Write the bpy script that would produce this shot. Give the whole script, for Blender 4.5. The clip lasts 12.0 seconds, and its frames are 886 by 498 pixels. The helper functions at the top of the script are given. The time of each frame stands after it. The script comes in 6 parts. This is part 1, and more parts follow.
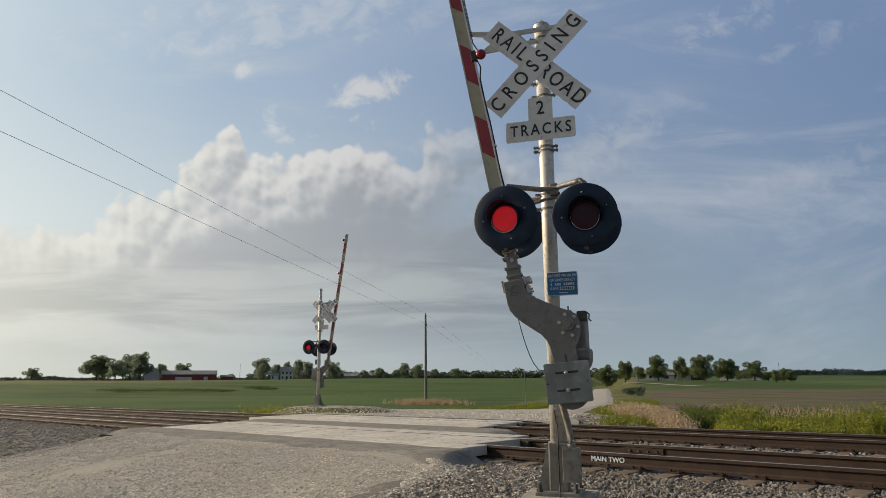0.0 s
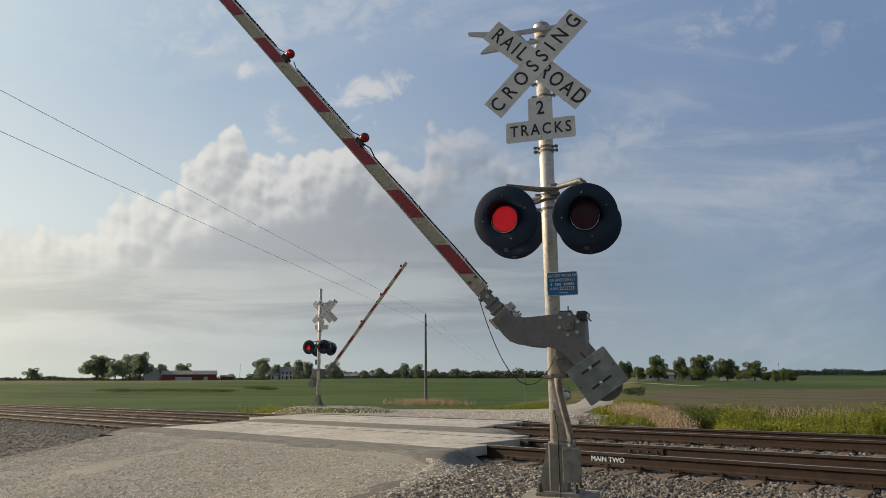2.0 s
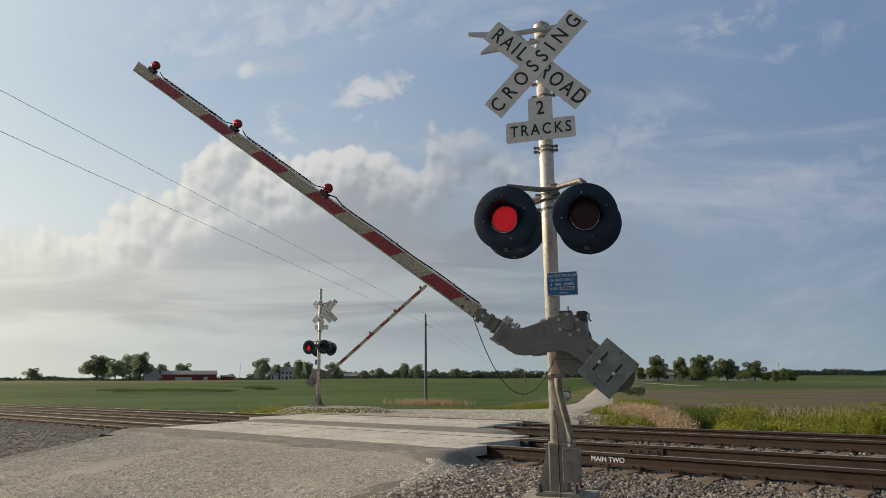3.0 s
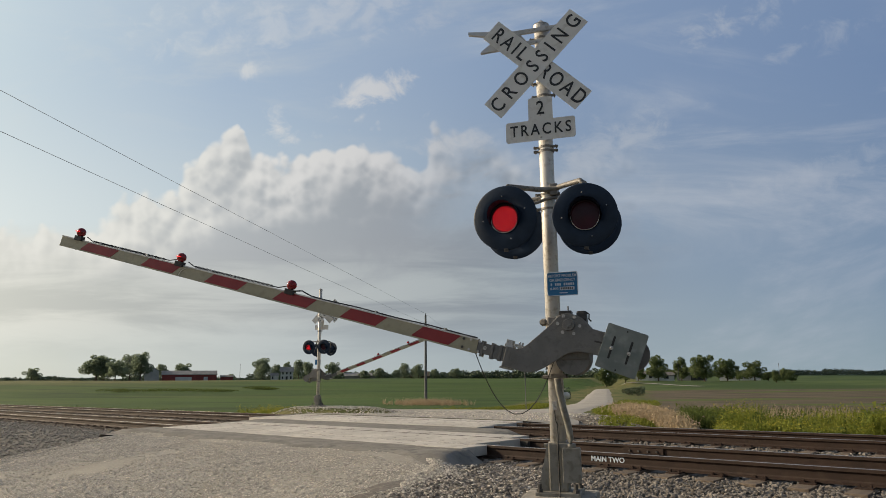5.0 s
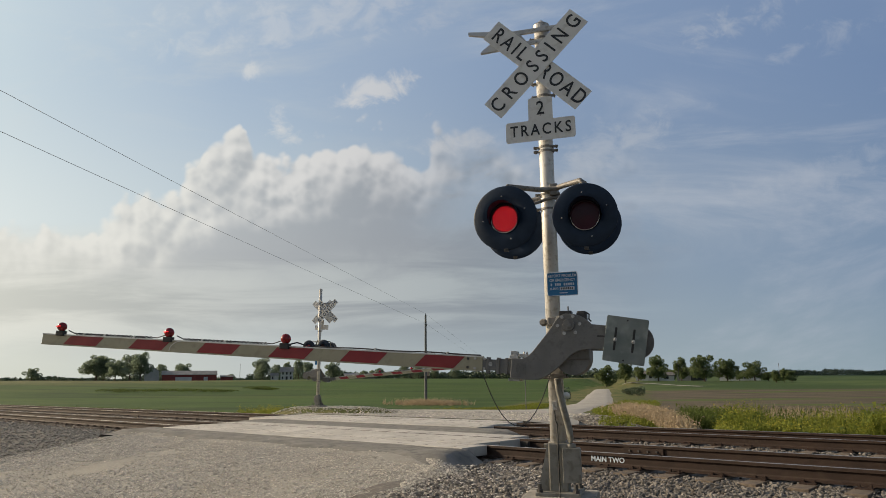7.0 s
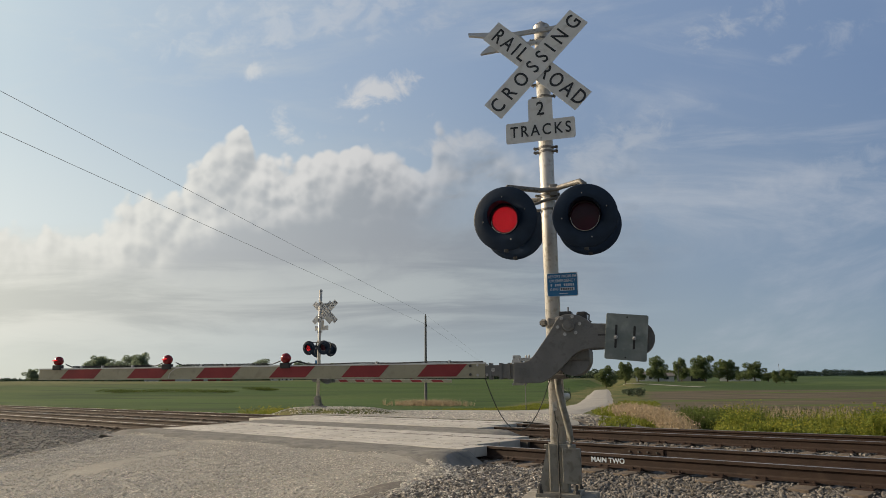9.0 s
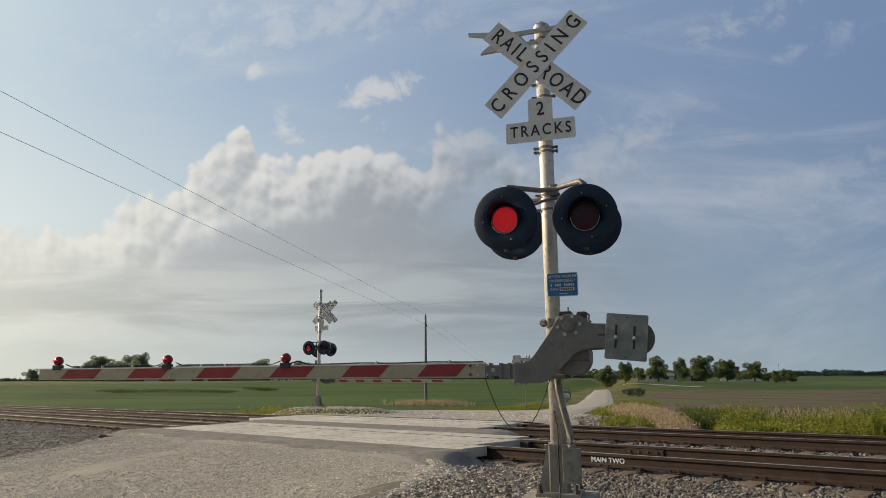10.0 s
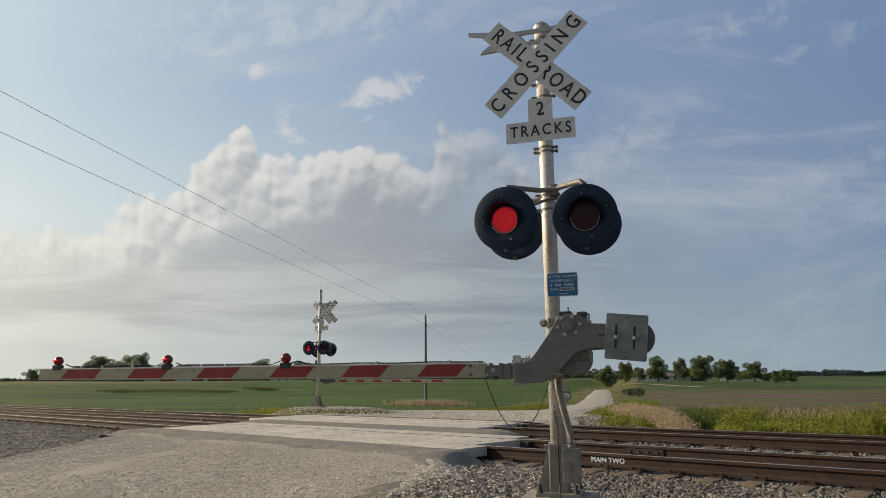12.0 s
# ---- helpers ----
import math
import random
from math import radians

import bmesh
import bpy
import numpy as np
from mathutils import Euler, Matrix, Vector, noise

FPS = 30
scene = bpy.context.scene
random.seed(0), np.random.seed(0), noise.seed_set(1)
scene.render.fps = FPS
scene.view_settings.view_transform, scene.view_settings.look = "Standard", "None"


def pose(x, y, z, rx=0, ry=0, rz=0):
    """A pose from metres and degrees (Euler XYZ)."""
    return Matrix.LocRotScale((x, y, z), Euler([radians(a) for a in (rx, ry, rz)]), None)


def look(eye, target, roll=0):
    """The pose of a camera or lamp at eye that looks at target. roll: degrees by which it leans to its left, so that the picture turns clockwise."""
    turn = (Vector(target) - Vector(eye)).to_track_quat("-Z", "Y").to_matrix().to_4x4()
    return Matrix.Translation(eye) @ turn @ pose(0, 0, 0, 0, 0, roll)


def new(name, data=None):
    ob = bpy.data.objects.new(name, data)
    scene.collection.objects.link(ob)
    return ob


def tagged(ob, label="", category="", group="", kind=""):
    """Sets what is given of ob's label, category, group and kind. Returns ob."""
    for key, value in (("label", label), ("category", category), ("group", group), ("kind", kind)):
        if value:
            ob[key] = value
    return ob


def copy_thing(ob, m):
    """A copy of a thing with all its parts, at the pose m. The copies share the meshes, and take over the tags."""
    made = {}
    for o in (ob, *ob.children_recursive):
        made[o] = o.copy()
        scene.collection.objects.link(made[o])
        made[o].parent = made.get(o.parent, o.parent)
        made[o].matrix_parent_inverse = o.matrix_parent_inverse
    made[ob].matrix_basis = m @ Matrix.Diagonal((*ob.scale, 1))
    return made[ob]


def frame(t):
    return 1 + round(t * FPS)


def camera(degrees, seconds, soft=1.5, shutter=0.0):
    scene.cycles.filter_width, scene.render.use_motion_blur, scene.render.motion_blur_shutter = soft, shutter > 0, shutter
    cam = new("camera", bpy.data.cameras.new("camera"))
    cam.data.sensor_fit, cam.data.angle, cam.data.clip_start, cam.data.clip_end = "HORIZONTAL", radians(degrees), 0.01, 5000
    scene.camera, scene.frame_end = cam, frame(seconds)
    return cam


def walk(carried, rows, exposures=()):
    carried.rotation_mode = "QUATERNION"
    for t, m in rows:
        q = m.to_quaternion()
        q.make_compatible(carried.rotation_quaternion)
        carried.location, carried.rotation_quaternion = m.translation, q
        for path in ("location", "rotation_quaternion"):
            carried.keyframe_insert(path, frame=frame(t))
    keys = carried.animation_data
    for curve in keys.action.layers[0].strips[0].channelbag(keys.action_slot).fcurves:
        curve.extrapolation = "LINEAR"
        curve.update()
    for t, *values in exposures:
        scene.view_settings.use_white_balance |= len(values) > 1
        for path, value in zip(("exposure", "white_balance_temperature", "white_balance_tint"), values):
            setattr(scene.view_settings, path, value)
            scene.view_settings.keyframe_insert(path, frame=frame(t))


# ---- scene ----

# ---------------------------------------------------------------- camera
HEADING = 42.105          # degrees the view turns to the left of +Y
EYE_Z = 0.983             # above the top of the rails
cam = camera(66.66, 12.0, soft=0.85)
walk(cam, [
    (0.0, pose(0, 0, EYE_Z, 101.5, 0.52, HEADING)),
    (4.0, pose(0, 0, EYE_Z, 101.51, 0.52, HEADING)),
    (7.2, pose(0, 0, EYE_Z, 101.52, 0.52, HEADING)),
    (8.8, pose(0, 0, EYE_Z, 101.57, 0.52, HEADING)),
    (12.0, pose(0, 0, EYE_Z, 101.57, 0.52, HEADING)),
])
scene.view_settings.exposure = 0.0

# ---------------------------------------------------------------- world and sun
SUN_AZ, SUN_EL = -114.0, 23.0   # azimuth from +Y towards +X


def make_world():
    w = bpy.data.worlds.new("sky")
    w.use_nodes = True
    nt = w.node_tree
    nt.nodes.clear()
    sky = nt.nodes.new("ShaderNodeTexSky")
    sky.sky_type, sky.sun_disc = "NISHITA", False
    sky.sun_elevation, sky.sun_rotation = radians(SUN_EL), radians(SUN_AZ)
    sky.air_density, sky.dust_density, sky.ozone_density = 1.0, 2.5, 1.0
    # thin high cloud over the blue
    geo = nt.nodes.new("ShaderNodeTexCoord")
    noise_n = nt.nodes.new("ShaderNodeTexNoise")
    noise_n.inputs["Scale"].default_value = 3.0
    noise_n.inputs["Detail"].default_value = 5.0
    nt.links.new(geo.outputs["Generated"], noise_n.inputs["Vector"])
    ramp = nt.nodes.new("ShaderNodeMapRange")
    ramp.inputs[1].default_value, ramp.inputs[2].default_value = 0.35, 0.7
    ramp.inputs[3].default_value, ramp.inputs[4].default_value = 0.08, 0.35
    nt.links.new(noise_n.outputs["Fac"], ramp.inputs[0])
    bg1 = nt.nodes.new("ShaderNodeBackground")
    bg1.inputs["Strength"].default_value = 0.085
    nt.links.new(sky.outputs[0], bg1.inputs["Color"])
    bg2 = nt.nodes.new("ShaderNodeBackground")
    bg2.inputs["Color"].default_value = (0.44, 0.46, 0.48, 1)
    bg2.inputs["Strength"].default_value = 1.0
    mix = nt.nodes.new("ShaderNodeMixShader")
    nt.links.new(ramp.outputs[0], mix.inputs[0])
    nt.links.new(bg1.outputs[0], mix.inputs[1])
    nt.links.new(bg2.outputs[0], mix.inputs[2])
    out = nt.nodes.new("ShaderNodeOutputWorld")
    nt.links.new(mix.outputs[0], out.inputs["Surface"])
    scene.world = w


make_world()
sun_data = bpy.data.lights.new("sun", "SUN")
sun_data.energy, sun_data.angle, sun_data.color = 4.4, radians(4.0), (1.0, 0.83, 0.60)
sun = new("sun", sun_data)
_az, _el = radians(SUN_AZ), radians(SUN_EL)
sun.matrix_world = look((0, 0, 60), (-math.sin(_az) * math.cos(_el), -math.cos(_az) * math.cos(_el), 60 - math.sin(_el)))


# ---------------------------------------------------------------- material helpers
def rgb(c):
    return (c[0], c[1], c[2], 1.0)


def mat(name, c1, c2=None, rough=0.7, metal=0.0, scale=8.0, detail=6.0, bump=0.0, bump_scale=None, speck=None,
        speck_scale=60.0, vary=0.0, emit=0.0, spec=0.5, coords="Object"):
    """Two colours mixed by noise, an optional speck colour at a finer scale, bump, and per-object variation."""
    m = bpy.data.materials.new(name)
    m.use_nodes = True
    nt = m.node_tree
    b = nt.nodes["Principled BSDF"]
    b.inputs["Roughness"].default_value = rough
    b.inputs["Metallic"].default_value = metal
    b.inputs["Specular IOR Level"].default_value = spec
    tc = nt.nodes.new("ShaderNodeTexCoord")
    c2 = c2 or c1
    n1 = nt.nodes.new("ShaderNodeTexNoise")
    n1.inputs["Scale"].default_value, n1.inputs["Detail"].default_value = scale, detail
    nt.links.new(tc.outputs[coords], n1.inputs["Vector"])
    mr = nt.nodes.new("ShaderNodeMapRange")
    mr.inputs[1].default_value, mr.inputs[2].default_value = 0.36, 0.64
    nt.links.new(n1.outputs["Fac"], mr.inputs[0])
    mx = nt.nodes.new("ShaderNodeMix")
    mx.data_type = "RGBA"
    mx.inputs[6].default_value, mx.inputs[7].default_value = rgb(c1), rgb(c2)
    nt.links.new(mr.outputs[0], mx.inputs[0])
    col = mx.outputs[2]
    if speck:
        n2 = nt.nodes.new("ShaderNodeTexNoise")
        n2.inputs["Scale"].default_value, n2.inputs["Detail"].default_value = speck_scale, 3.0
        nt.links.new(tc.outputs[coords], n2.inputs["Vector"])
        m2 = nt.nodes.new("ShaderNodeMapRange")
        m2.inputs[1].default_value, m2.inputs[2].default_value = 0.52, 0.68
        nt.links.new(n2.outputs["Fac"], m2.inputs[0])
        mx2 = nt.nodes.new("ShaderNodeMix")
        mx2.data_type = "RGBA"
        mx2.inputs[7].default_value = rgb(speck)
        nt.links.new(m2.outputs[0], mx2.inputs[0])
        nt.links.new(col, mx2.inputs[6])
        col = mx2.outputs[2]
    if vary:
        oi = nt.nodes.new("ShaderNodeObjectInfo")
        gi = nt.nodes.new("ShaderNodeNewGeometry")
        ad = nt.nodes.new("ShaderNodeMath")
        ad.operation = "ADD"
        nt.links.new(oi.outputs["Random"], ad.inputs[0])
        nt.links.new(gi.outputs["Random Per Island"], ad.inputs[1])
        fr = nt.nodes.new("ShaderNodeMath")
        fr.operation = "FRACT"
        nt.links.new(ad.outputs[0], fr.inputs[0])
        vr = nt.nodes.new("ShaderNodeMapRange")
        vr.inputs[3].default_value, vr.inputs[4].default_value = 1 - vary, 1 + vary
        nt.links.new(fr.outputs[0], vr.inputs[0])
        hs = nt.nodes.new("ShaderNodeHueSaturation")
        nt.links.new(col, hs.inputs["Color"])
        nt.links.new(vr.outputs[0], hs.inputs["Value"])
        col = hs.outputs[0]
    nt.links.new(col, b.inputs["Base Color"])
    if bump:
        nb = nt.nodes.new("ShaderNodeTexNoise")
        nb.inputs["Scale"].default_value, nb.inputs["Detail"].default_value = bump_scale or scale * 4, 5.0
        nt.links.new(tc.outputs[coords], nb.inputs["Vector"])
        bp = nt.nodes.new("ShaderNodeBump")
        bp.inputs["Strength"].default_value, bp.inputs["Distance"].default_value = min(bump, 1.0), 0.02
        nt.links.new(nb.outputs["Fac"], bp.inputs["Height"])
        nt.links.new(bp.outputs[0], b.inputs["Normal"])
    if emit:
        nt.links.new(col, b.inputs["Emission Color"])
        b.inputs["Emission Strength"].default_value = emit
    return m


GALV = mat("galvanised_steel", (0.42, 0.42, 0.41), (0.56, 0.55, 0.53), 0.45, 0.35, 9, bump=0.15, speck=(0.3, 0.29, 0.27), speck_scale=35)
MAST = mat("aluminium_mast", (0.60, 0.58, 0.54), (0.70, 0.68, 0.64), 0.5, 0.2, 5, bump=0.1, speck=(0.45, 0.42, 0.37), speck_scale=20)
CAST = mat("grey_painted_casting", (0.165, 0.163, 0.155), (0.195, 0.192, 0.183), 0.55, 0.1, 6, bump=0.15, bump_scale=60, speck=(0.145, 0.142, 0.134), speck_scale=22)
WEIGHT = mat("green_grey_plate", (0.17, 0.20, 0.19), (0.235, 0.26, 0.245), 0.5, 0.2, 7, bump=0.15, speck=(0.30, 0.33, 0.31), speck_scale=9)
DARKMETAL = mat("dark_metal", (0.06, 0.058, 0.055), (0.10, 0.095, 0.09), 0.55, 0.5, 14, bump=0.2)
# near-black colour that holds the shade of the open flangeway gaps
GAPSHADE = mat("flange_gap_shade", (0.035, 0.033, 0.03), (0.06, 0.056, 0.05), 0.85, 0, 4)
DIRT = mat("bare_dirt", (0.11, 0.088, 0.064), (0.18, 0.15, 0.11), 0.95, 0, 1.5, bump=0.8, bump_scale=9)
WIRE = mat("grey_wire", (0.36, 0.36, 0.365), (0.42, 0.42, 0.425), 0.5)
RUBBER = mat("black_cable", (0.02, 0.02, 0.02), (0.035, 0.035, 0.035), 0.6)
NAVY = mat("dark_background_paint", (0.0065, 0.0185, 0.041), (0.0105, 0.026, 0.054), 0.55, 0.0, 12, bump=0.05, spec=0.35)
SIGNWHITE = mat("white_sign_sheeting", (0.66, 0.66, 0.64), (0.74, 0.74, 0.72), 0.45, 0.0, 4, bump=0.03, speck=(0.60, 0.59, 0.56), speck_scale=14)
SIGNBACK = mat("bare_aluminium", (0.50, 0.50, 0.50), (0.58, 0.58, 0.57), 0.45, 0.6, 6)
INK = mat("black_lettering", (0.015, 0.018, 0.022), (0.025, 0.028, 0.032), 0.5)
BLUE = mat("blue_sign_sheeting", (0.014, 0.14, 0.33), (0.02, 0.17, 0.38), 0.4, 0, 5)
BLUEINK = mat("white_on_blue", (0.55, 0.62, 0.70), None, 0.5)
ARMWHITE = mat("arm_white_sheeting", (0.36, 0.335, 0.235), (0.42, 0.39, 0.28), 0.4, 0, 6, bump=0.04, speck=(0.32, 0.295, 0.21), speck_scale=12)
ARMEDGE = mat("arm_aluminium_edge", (0.60, 0.59, 0.56), (0.70, 0.69, 0.66), 0.4, 0.3, 8)
ARMRED = mat("arm_red_sheeting", (0.235, 0.020, 0.028), (0.30, 0.030, 0.036), 0.35, 0, 6, bump=0.04)
LENSRED = mat("dark_red_lens", (0.030, 0.0035, 0.014), (0.040, 0.005, 0.018), 0.3, 0, 10, bump=0.05, bump_scale=90, spec=0.3)
# maroon holds the red reflection on the inside of the hood
HOODRED = mat("maroon_hood_ring", (0.018, 0.010, 0.020), (0.026, 0.013, 0.026), 0.5, 0, 8, spec=0.3)
PIPE = mat("weathered_pipe", (0.20, 0.19, 0.175), (0.28, 0.265, 0.245), 0.6, 0.2, 9, bump=0.15, speck=(0.15, 0.14, 0.125), speck_scale=30)
BASEGREY = mat("weathered_base_casting", (0.225, 0.215, 0.185), (0.29, 0.28, 0.245), 0.65, 0.1, 7, bump=0.2, bump_scale=60, speck=(0.18, 0.165, 0.135), speck_scale=18)
OLDCONCRETE = mat("old_foundation_concrete", (0.26, 0.24, 0.205), (0.36, 0.335, 0.29), 0.95, 0, 3, bump=0.5, bump_scale=30, speck=(0.20, 0.185, 0.16), speck_scale=9)
GLOBERED = mat("red_globe", (0.20, 0.009, 0.014), (0.25, 0.012, 0.018), 0.22, 0, 10)
LEDON = mat("lit_red_diode", (0.95, 0.014, 0.024), None, 0.4, emit=0.9)
LEDFACE = mat("lit_red_board", (0.06, 0.001, 0.003), None, 0.4, emit=0.9)
RAILRUST = mat("rusty_rail", (0.027, 0.0165, 0.0125), (0.042, 0.025, 0.0185), 0.75, 0.0, 3.5, bump=0.15, bump_scale=40, speck=(0.046, 0.030, 0.022), speck_scale=12, spec=0.3)
RAILTOP = mat("worn_rail_head", (0.38, 0.35, 0.31), (0.50, 0.46, 0.41), 0.32, 0.95, 5, bump=0.05)
TIE = mat("weathered_tie", (0.10, 0.077, 0.058), (0.165, 0.13, 0.097), 0.9, 0, 5, bump=0.6, bump_scale=30, vary=0.25)
STONE = mat("ballast_stone", (0.135, 0.121, 0.105), (0.24, 0.217, 0.187), 0.9, 0, 9, bump=0.4, bump_scale=50, vary=0.5)
SHOULDER = mat("pale_shoulder_stone", (0.24, 0.22, 0.19), (0.41, 0.375, 0.325), 0.9, 0, 9, bump=0.3, bump_scale=50, vary=0.45)
PEBBLE = mat("limestone_pebble", (0.52, 0.48, 0.415), (0.70, 0.65, 0.57), 0.9, 0, 9, bump=0.3, bump_scale=60, vary=0.35)
BALLAST = mat("ballast_bed", (0.085, 0.077, 0.068), (0.14, 0.127, 0.112), 0.95, 0, 18, bump=1.0, bump_scale=22, speck=(0.20, 0.183, 0.158), speck_scale=22)
GRAVEL = mat("limestone_gravel", (0.27, 0.247, 0.208), (0.35, 0.322, 0.274), 0.95, 0, 1.6, bump=1.0, bump_scale=34, speck=(0.47, 0.435, 0.37), speck_scale=30)
ROADDUST = mat("dusty_road", (0.34, 0.318, 0.28), (0.42, 0.393, 0.348), 0.95, 0, 0.5, bump=0.4, bump_scale=12, speck=(0.31, 0.29, 0.25), speck_scale=5)
ASPHALT = mat("worn_asphalt", (0.17, 0.16, 0.142), (0.25, 0.237, 0.212), 0.95, 0, 2.5, bump=0.8, bump_scale=40, speck=(0.13, 0.127, 0.12), speck_scale=7)
CONCRETE = mat("crossing_concrete", (0.49, 0.465, 0.42), (0.58, 0.55, 0.50), 0.9, 0, 1.2, bump=0.25, bump_scale=25, speck=(0.40, 0.375, 0.335), speck_scale=5, vary=0.07)
LEAF = mat("tree_leaves", (0.075, 0.115, 0.052), (0.115, 0.155, 0.075), 0.8, 0, 0.4, vary=0.35, spec=0.2)
# distance haze is put into this paler, greyer copy of the leaf colour
LEAFHAZED = mat("hazed_grey_green_leaves", (0.165, 0.20, 0.135), (0.22, 0.25, 0.175), 0.85, 0, 0.4, vary=0.35, spec=0.2)
# missing self-shade, then a lift for haze, is put into this colour
LEAFDARK = mat("shaded_hedge_leaves", (0.095, 0.125, 0.078), (0.14, 0.17, 0.11), 0.8, 0, 0.4, vary=0.4, spec=0.2)
WEEDDARK = mat("dark_green_weeds", (0.065, 0.09, 0.020), (0.115, 0.145, 0.034), 0.8, 0, 0.8, vary=0.35, spec=0.2)
BARK = mat("tree_bark", (0.09, 0.07, 0.055), (0.14, 0.115, 0.09), 0.95, 0, 4, bump=0.5)
WEED = mat("green_weeds", (0.135, 0.17, 0.028), (0.23, 0.24, 0.042), 0.75, 0, 0.8, vary=0.35, spec=0.2)
FLOWER = mat("yellow_flower_heads", (0.27, 0.26, 0.03), (0.36, 0.33, 0.045), 0.8, 0, 2, vary=0.25)
STRAW = mat("dry_grass", (0.38, 0.30, 0.20), (0.50, 0.405, 0.28), 0.85, 0, 1.5, vary=0.3, spec=0.2)
POLEWOOD = mat("grey_pole_wood", (0.13, 0.13, 0.13), (0.18, 0.178, 0.175), 0.9, 0, 3, bump=0.4)
WALLWHITE = mat("white_siding", (0.50, 0.50, 0.49), (0.58, 0.58, 0.57), 0.7, 0, 0.6)
BARNRED = mat("red_barn_siding", (0.19, 0.035, 0.032), (0.25, 0.05, 0.042), 0.7, 0, 0.7)
TINROOF = mat("pale_tin_roof", (0.20, 0.195, 0.185), (0.27, 0.265, 0.25), 0.7, 0.0, 0.4)
DARKROOF = mat("dark_shingles", (0.10, 0.095, 0.09), (0.15, 0.14, 0.135), 0.9, 0, 0.8)
WINDOWDARK = mat("dark_window", (0.03, 0.035, 0.04), None, 0.1)


def let_light_through(m, share, tint):
    """Thin leaves pass part of the light on."""
    nt = m.node_tree
    b, out = nt.nodes["Principled BSDF"], nt.nodes["Material Output"]
    tr = nt.nodes.new("ShaderNodeBsdfTranslucent")
    tr.inputs["Color"].default_value = rgb(tint)
    mx = nt.nodes.new("ShaderNodeMixShader")
    mx.inputs[0].default_value = share
    nt.links.new(b.outputs[0], mx.inputs[1])
    nt.links.new(tr.outputs[0], mx.inputs[2])
    nt.links.new(mx.outputs[0], out.inputs["Surface"])


let_light_through(LEAF, 0.5, (0.21, 0.25, 0.11))
# the far trees' haze lifts this tint as well
let_light_through(LEAFHAZED, 0.5, (0.27, 0.33, 0.23))
let_light_through(WEED, 0.4, (0.23, 0.26, 0.045))
let_light_through(FLOWER, 0.35, (0.5, 0.46, 0.06))
let_light_through(STRAW, 0.3, (0.46, 0.36, 0.23))
let_light_through(WEEDDARK, 0.3, (0.11, 0.15, 0.035))


def wheel_tracks(m, rot, tint, wide, along):
    """Long packed streaks along the road, paler than the loose stone between them."""
    nt = m.node_tree
    b = nt.nodes["Principled BSDF"]
    was = b.inputs["Base Color"].links[0].from_socket
    geo = nt.nodes.new("ShaderNodeNewGeometry")
    mp = nt.nodes.new("ShaderNodeMapping")
    mp.vector_type = "TEXTURE"
    mp.inputs["Scale"].default_value = (wide, along, 1.0)
    mp.inputs["Rotation"].default_value = (0, 0, radians(rot))
    nt.links.new(geo.outputs["Position"], mp.inputs[0])
    n = nt.nodes.new("ShaderNodeTexNoise")
    n.inputs["Scale"].default_value, n.inputs["Detail"].default_value = 1.0, 4.0
    nt.links.new(mp.outputs[0], n.inputs["Vector"])
    mr = nt.nodes.new("ShaderNodeMapRange")
    mr.inputs[1].default_value, mr.inputs[2].default_value = 0.46, 0.64
    mr.inputs[4].default_value = 0.6
    nt.links.new(n.outputs["Fac"], mr.inputs[0])
    mx = nt.nodes.new("ShaderNodeMix")
    mx.data_type = "RGBA"
    mx.inputs[7].default_value = rgb(tint)
    nt.links.new(mr.outputs[0], mx.inputs[0])
    nt.links.new(was, mx.inputs[6])
    nt.links.new(mx.outputs[2], b.inputs["Base Color"])


wheel_tracks(GRAVEL, 26.0, (0.41, 0.382, 0.33), 0.45, 11.0)
wheel_tracks(CONCRETE, 26.0, (0.40, 0.38, 0.345), 0.9, 9.0)


# ---------------------------------------------------------------- mesh helpers
def link_mesh(name, bm, material, parent=None, label="", smooth=False):
    me = bpy.data.meshes.new(name)
    bm.normal_update()
    bm.to_mesh(me)
    bm.free()
    for m in (material if isinstance(material, (list, tuple)) else [material]):
        me.materials.append(m)
    if smooth:
        for p in me.polygons:
            p.use_smooth = True
    ob = new(name, me)
    if parent is not None:
        ob.parent = parent
    if label:
        ob["label"] = label
    return ob


def part(name, bm, material, parent, label="", smooth=False):
    return link_mesh(name, bm, material, parent, label, smooth)


def loose(name, bm, material, parent, label=""):
    """Links every separate island of a bmesh as a part of its own."""
    bm.verts.index_update()
    bm.faces.index_update()
    left = set(bm.verts)
    while left:
        todo, island = [min(left, key=lambda q: q.index)], set()
        while todo:
            v = todo.pop()
            if v in island:
                continue
            island.add(v)
            todo += [e.other_vert(v) for e in v.link_edges]
        left -= island
        order = {v: i for i, v in enumerate(sorted(island, key=lambda q: q.index))}
        faces = {f for v in island for f in v.link_faces}
        me = bpy.data.meshes.new(name)
        me.from_pydata([tuple(v.co) for v in order], [], [[order[v] for v in f.verts] for f in sorted(faces, key=lambda q: q.index)])
        me.materials.append(material)
        ob = new(name, me)
        ob.parent = parent
        if label:
            ob["label"] = label
    bm.free()


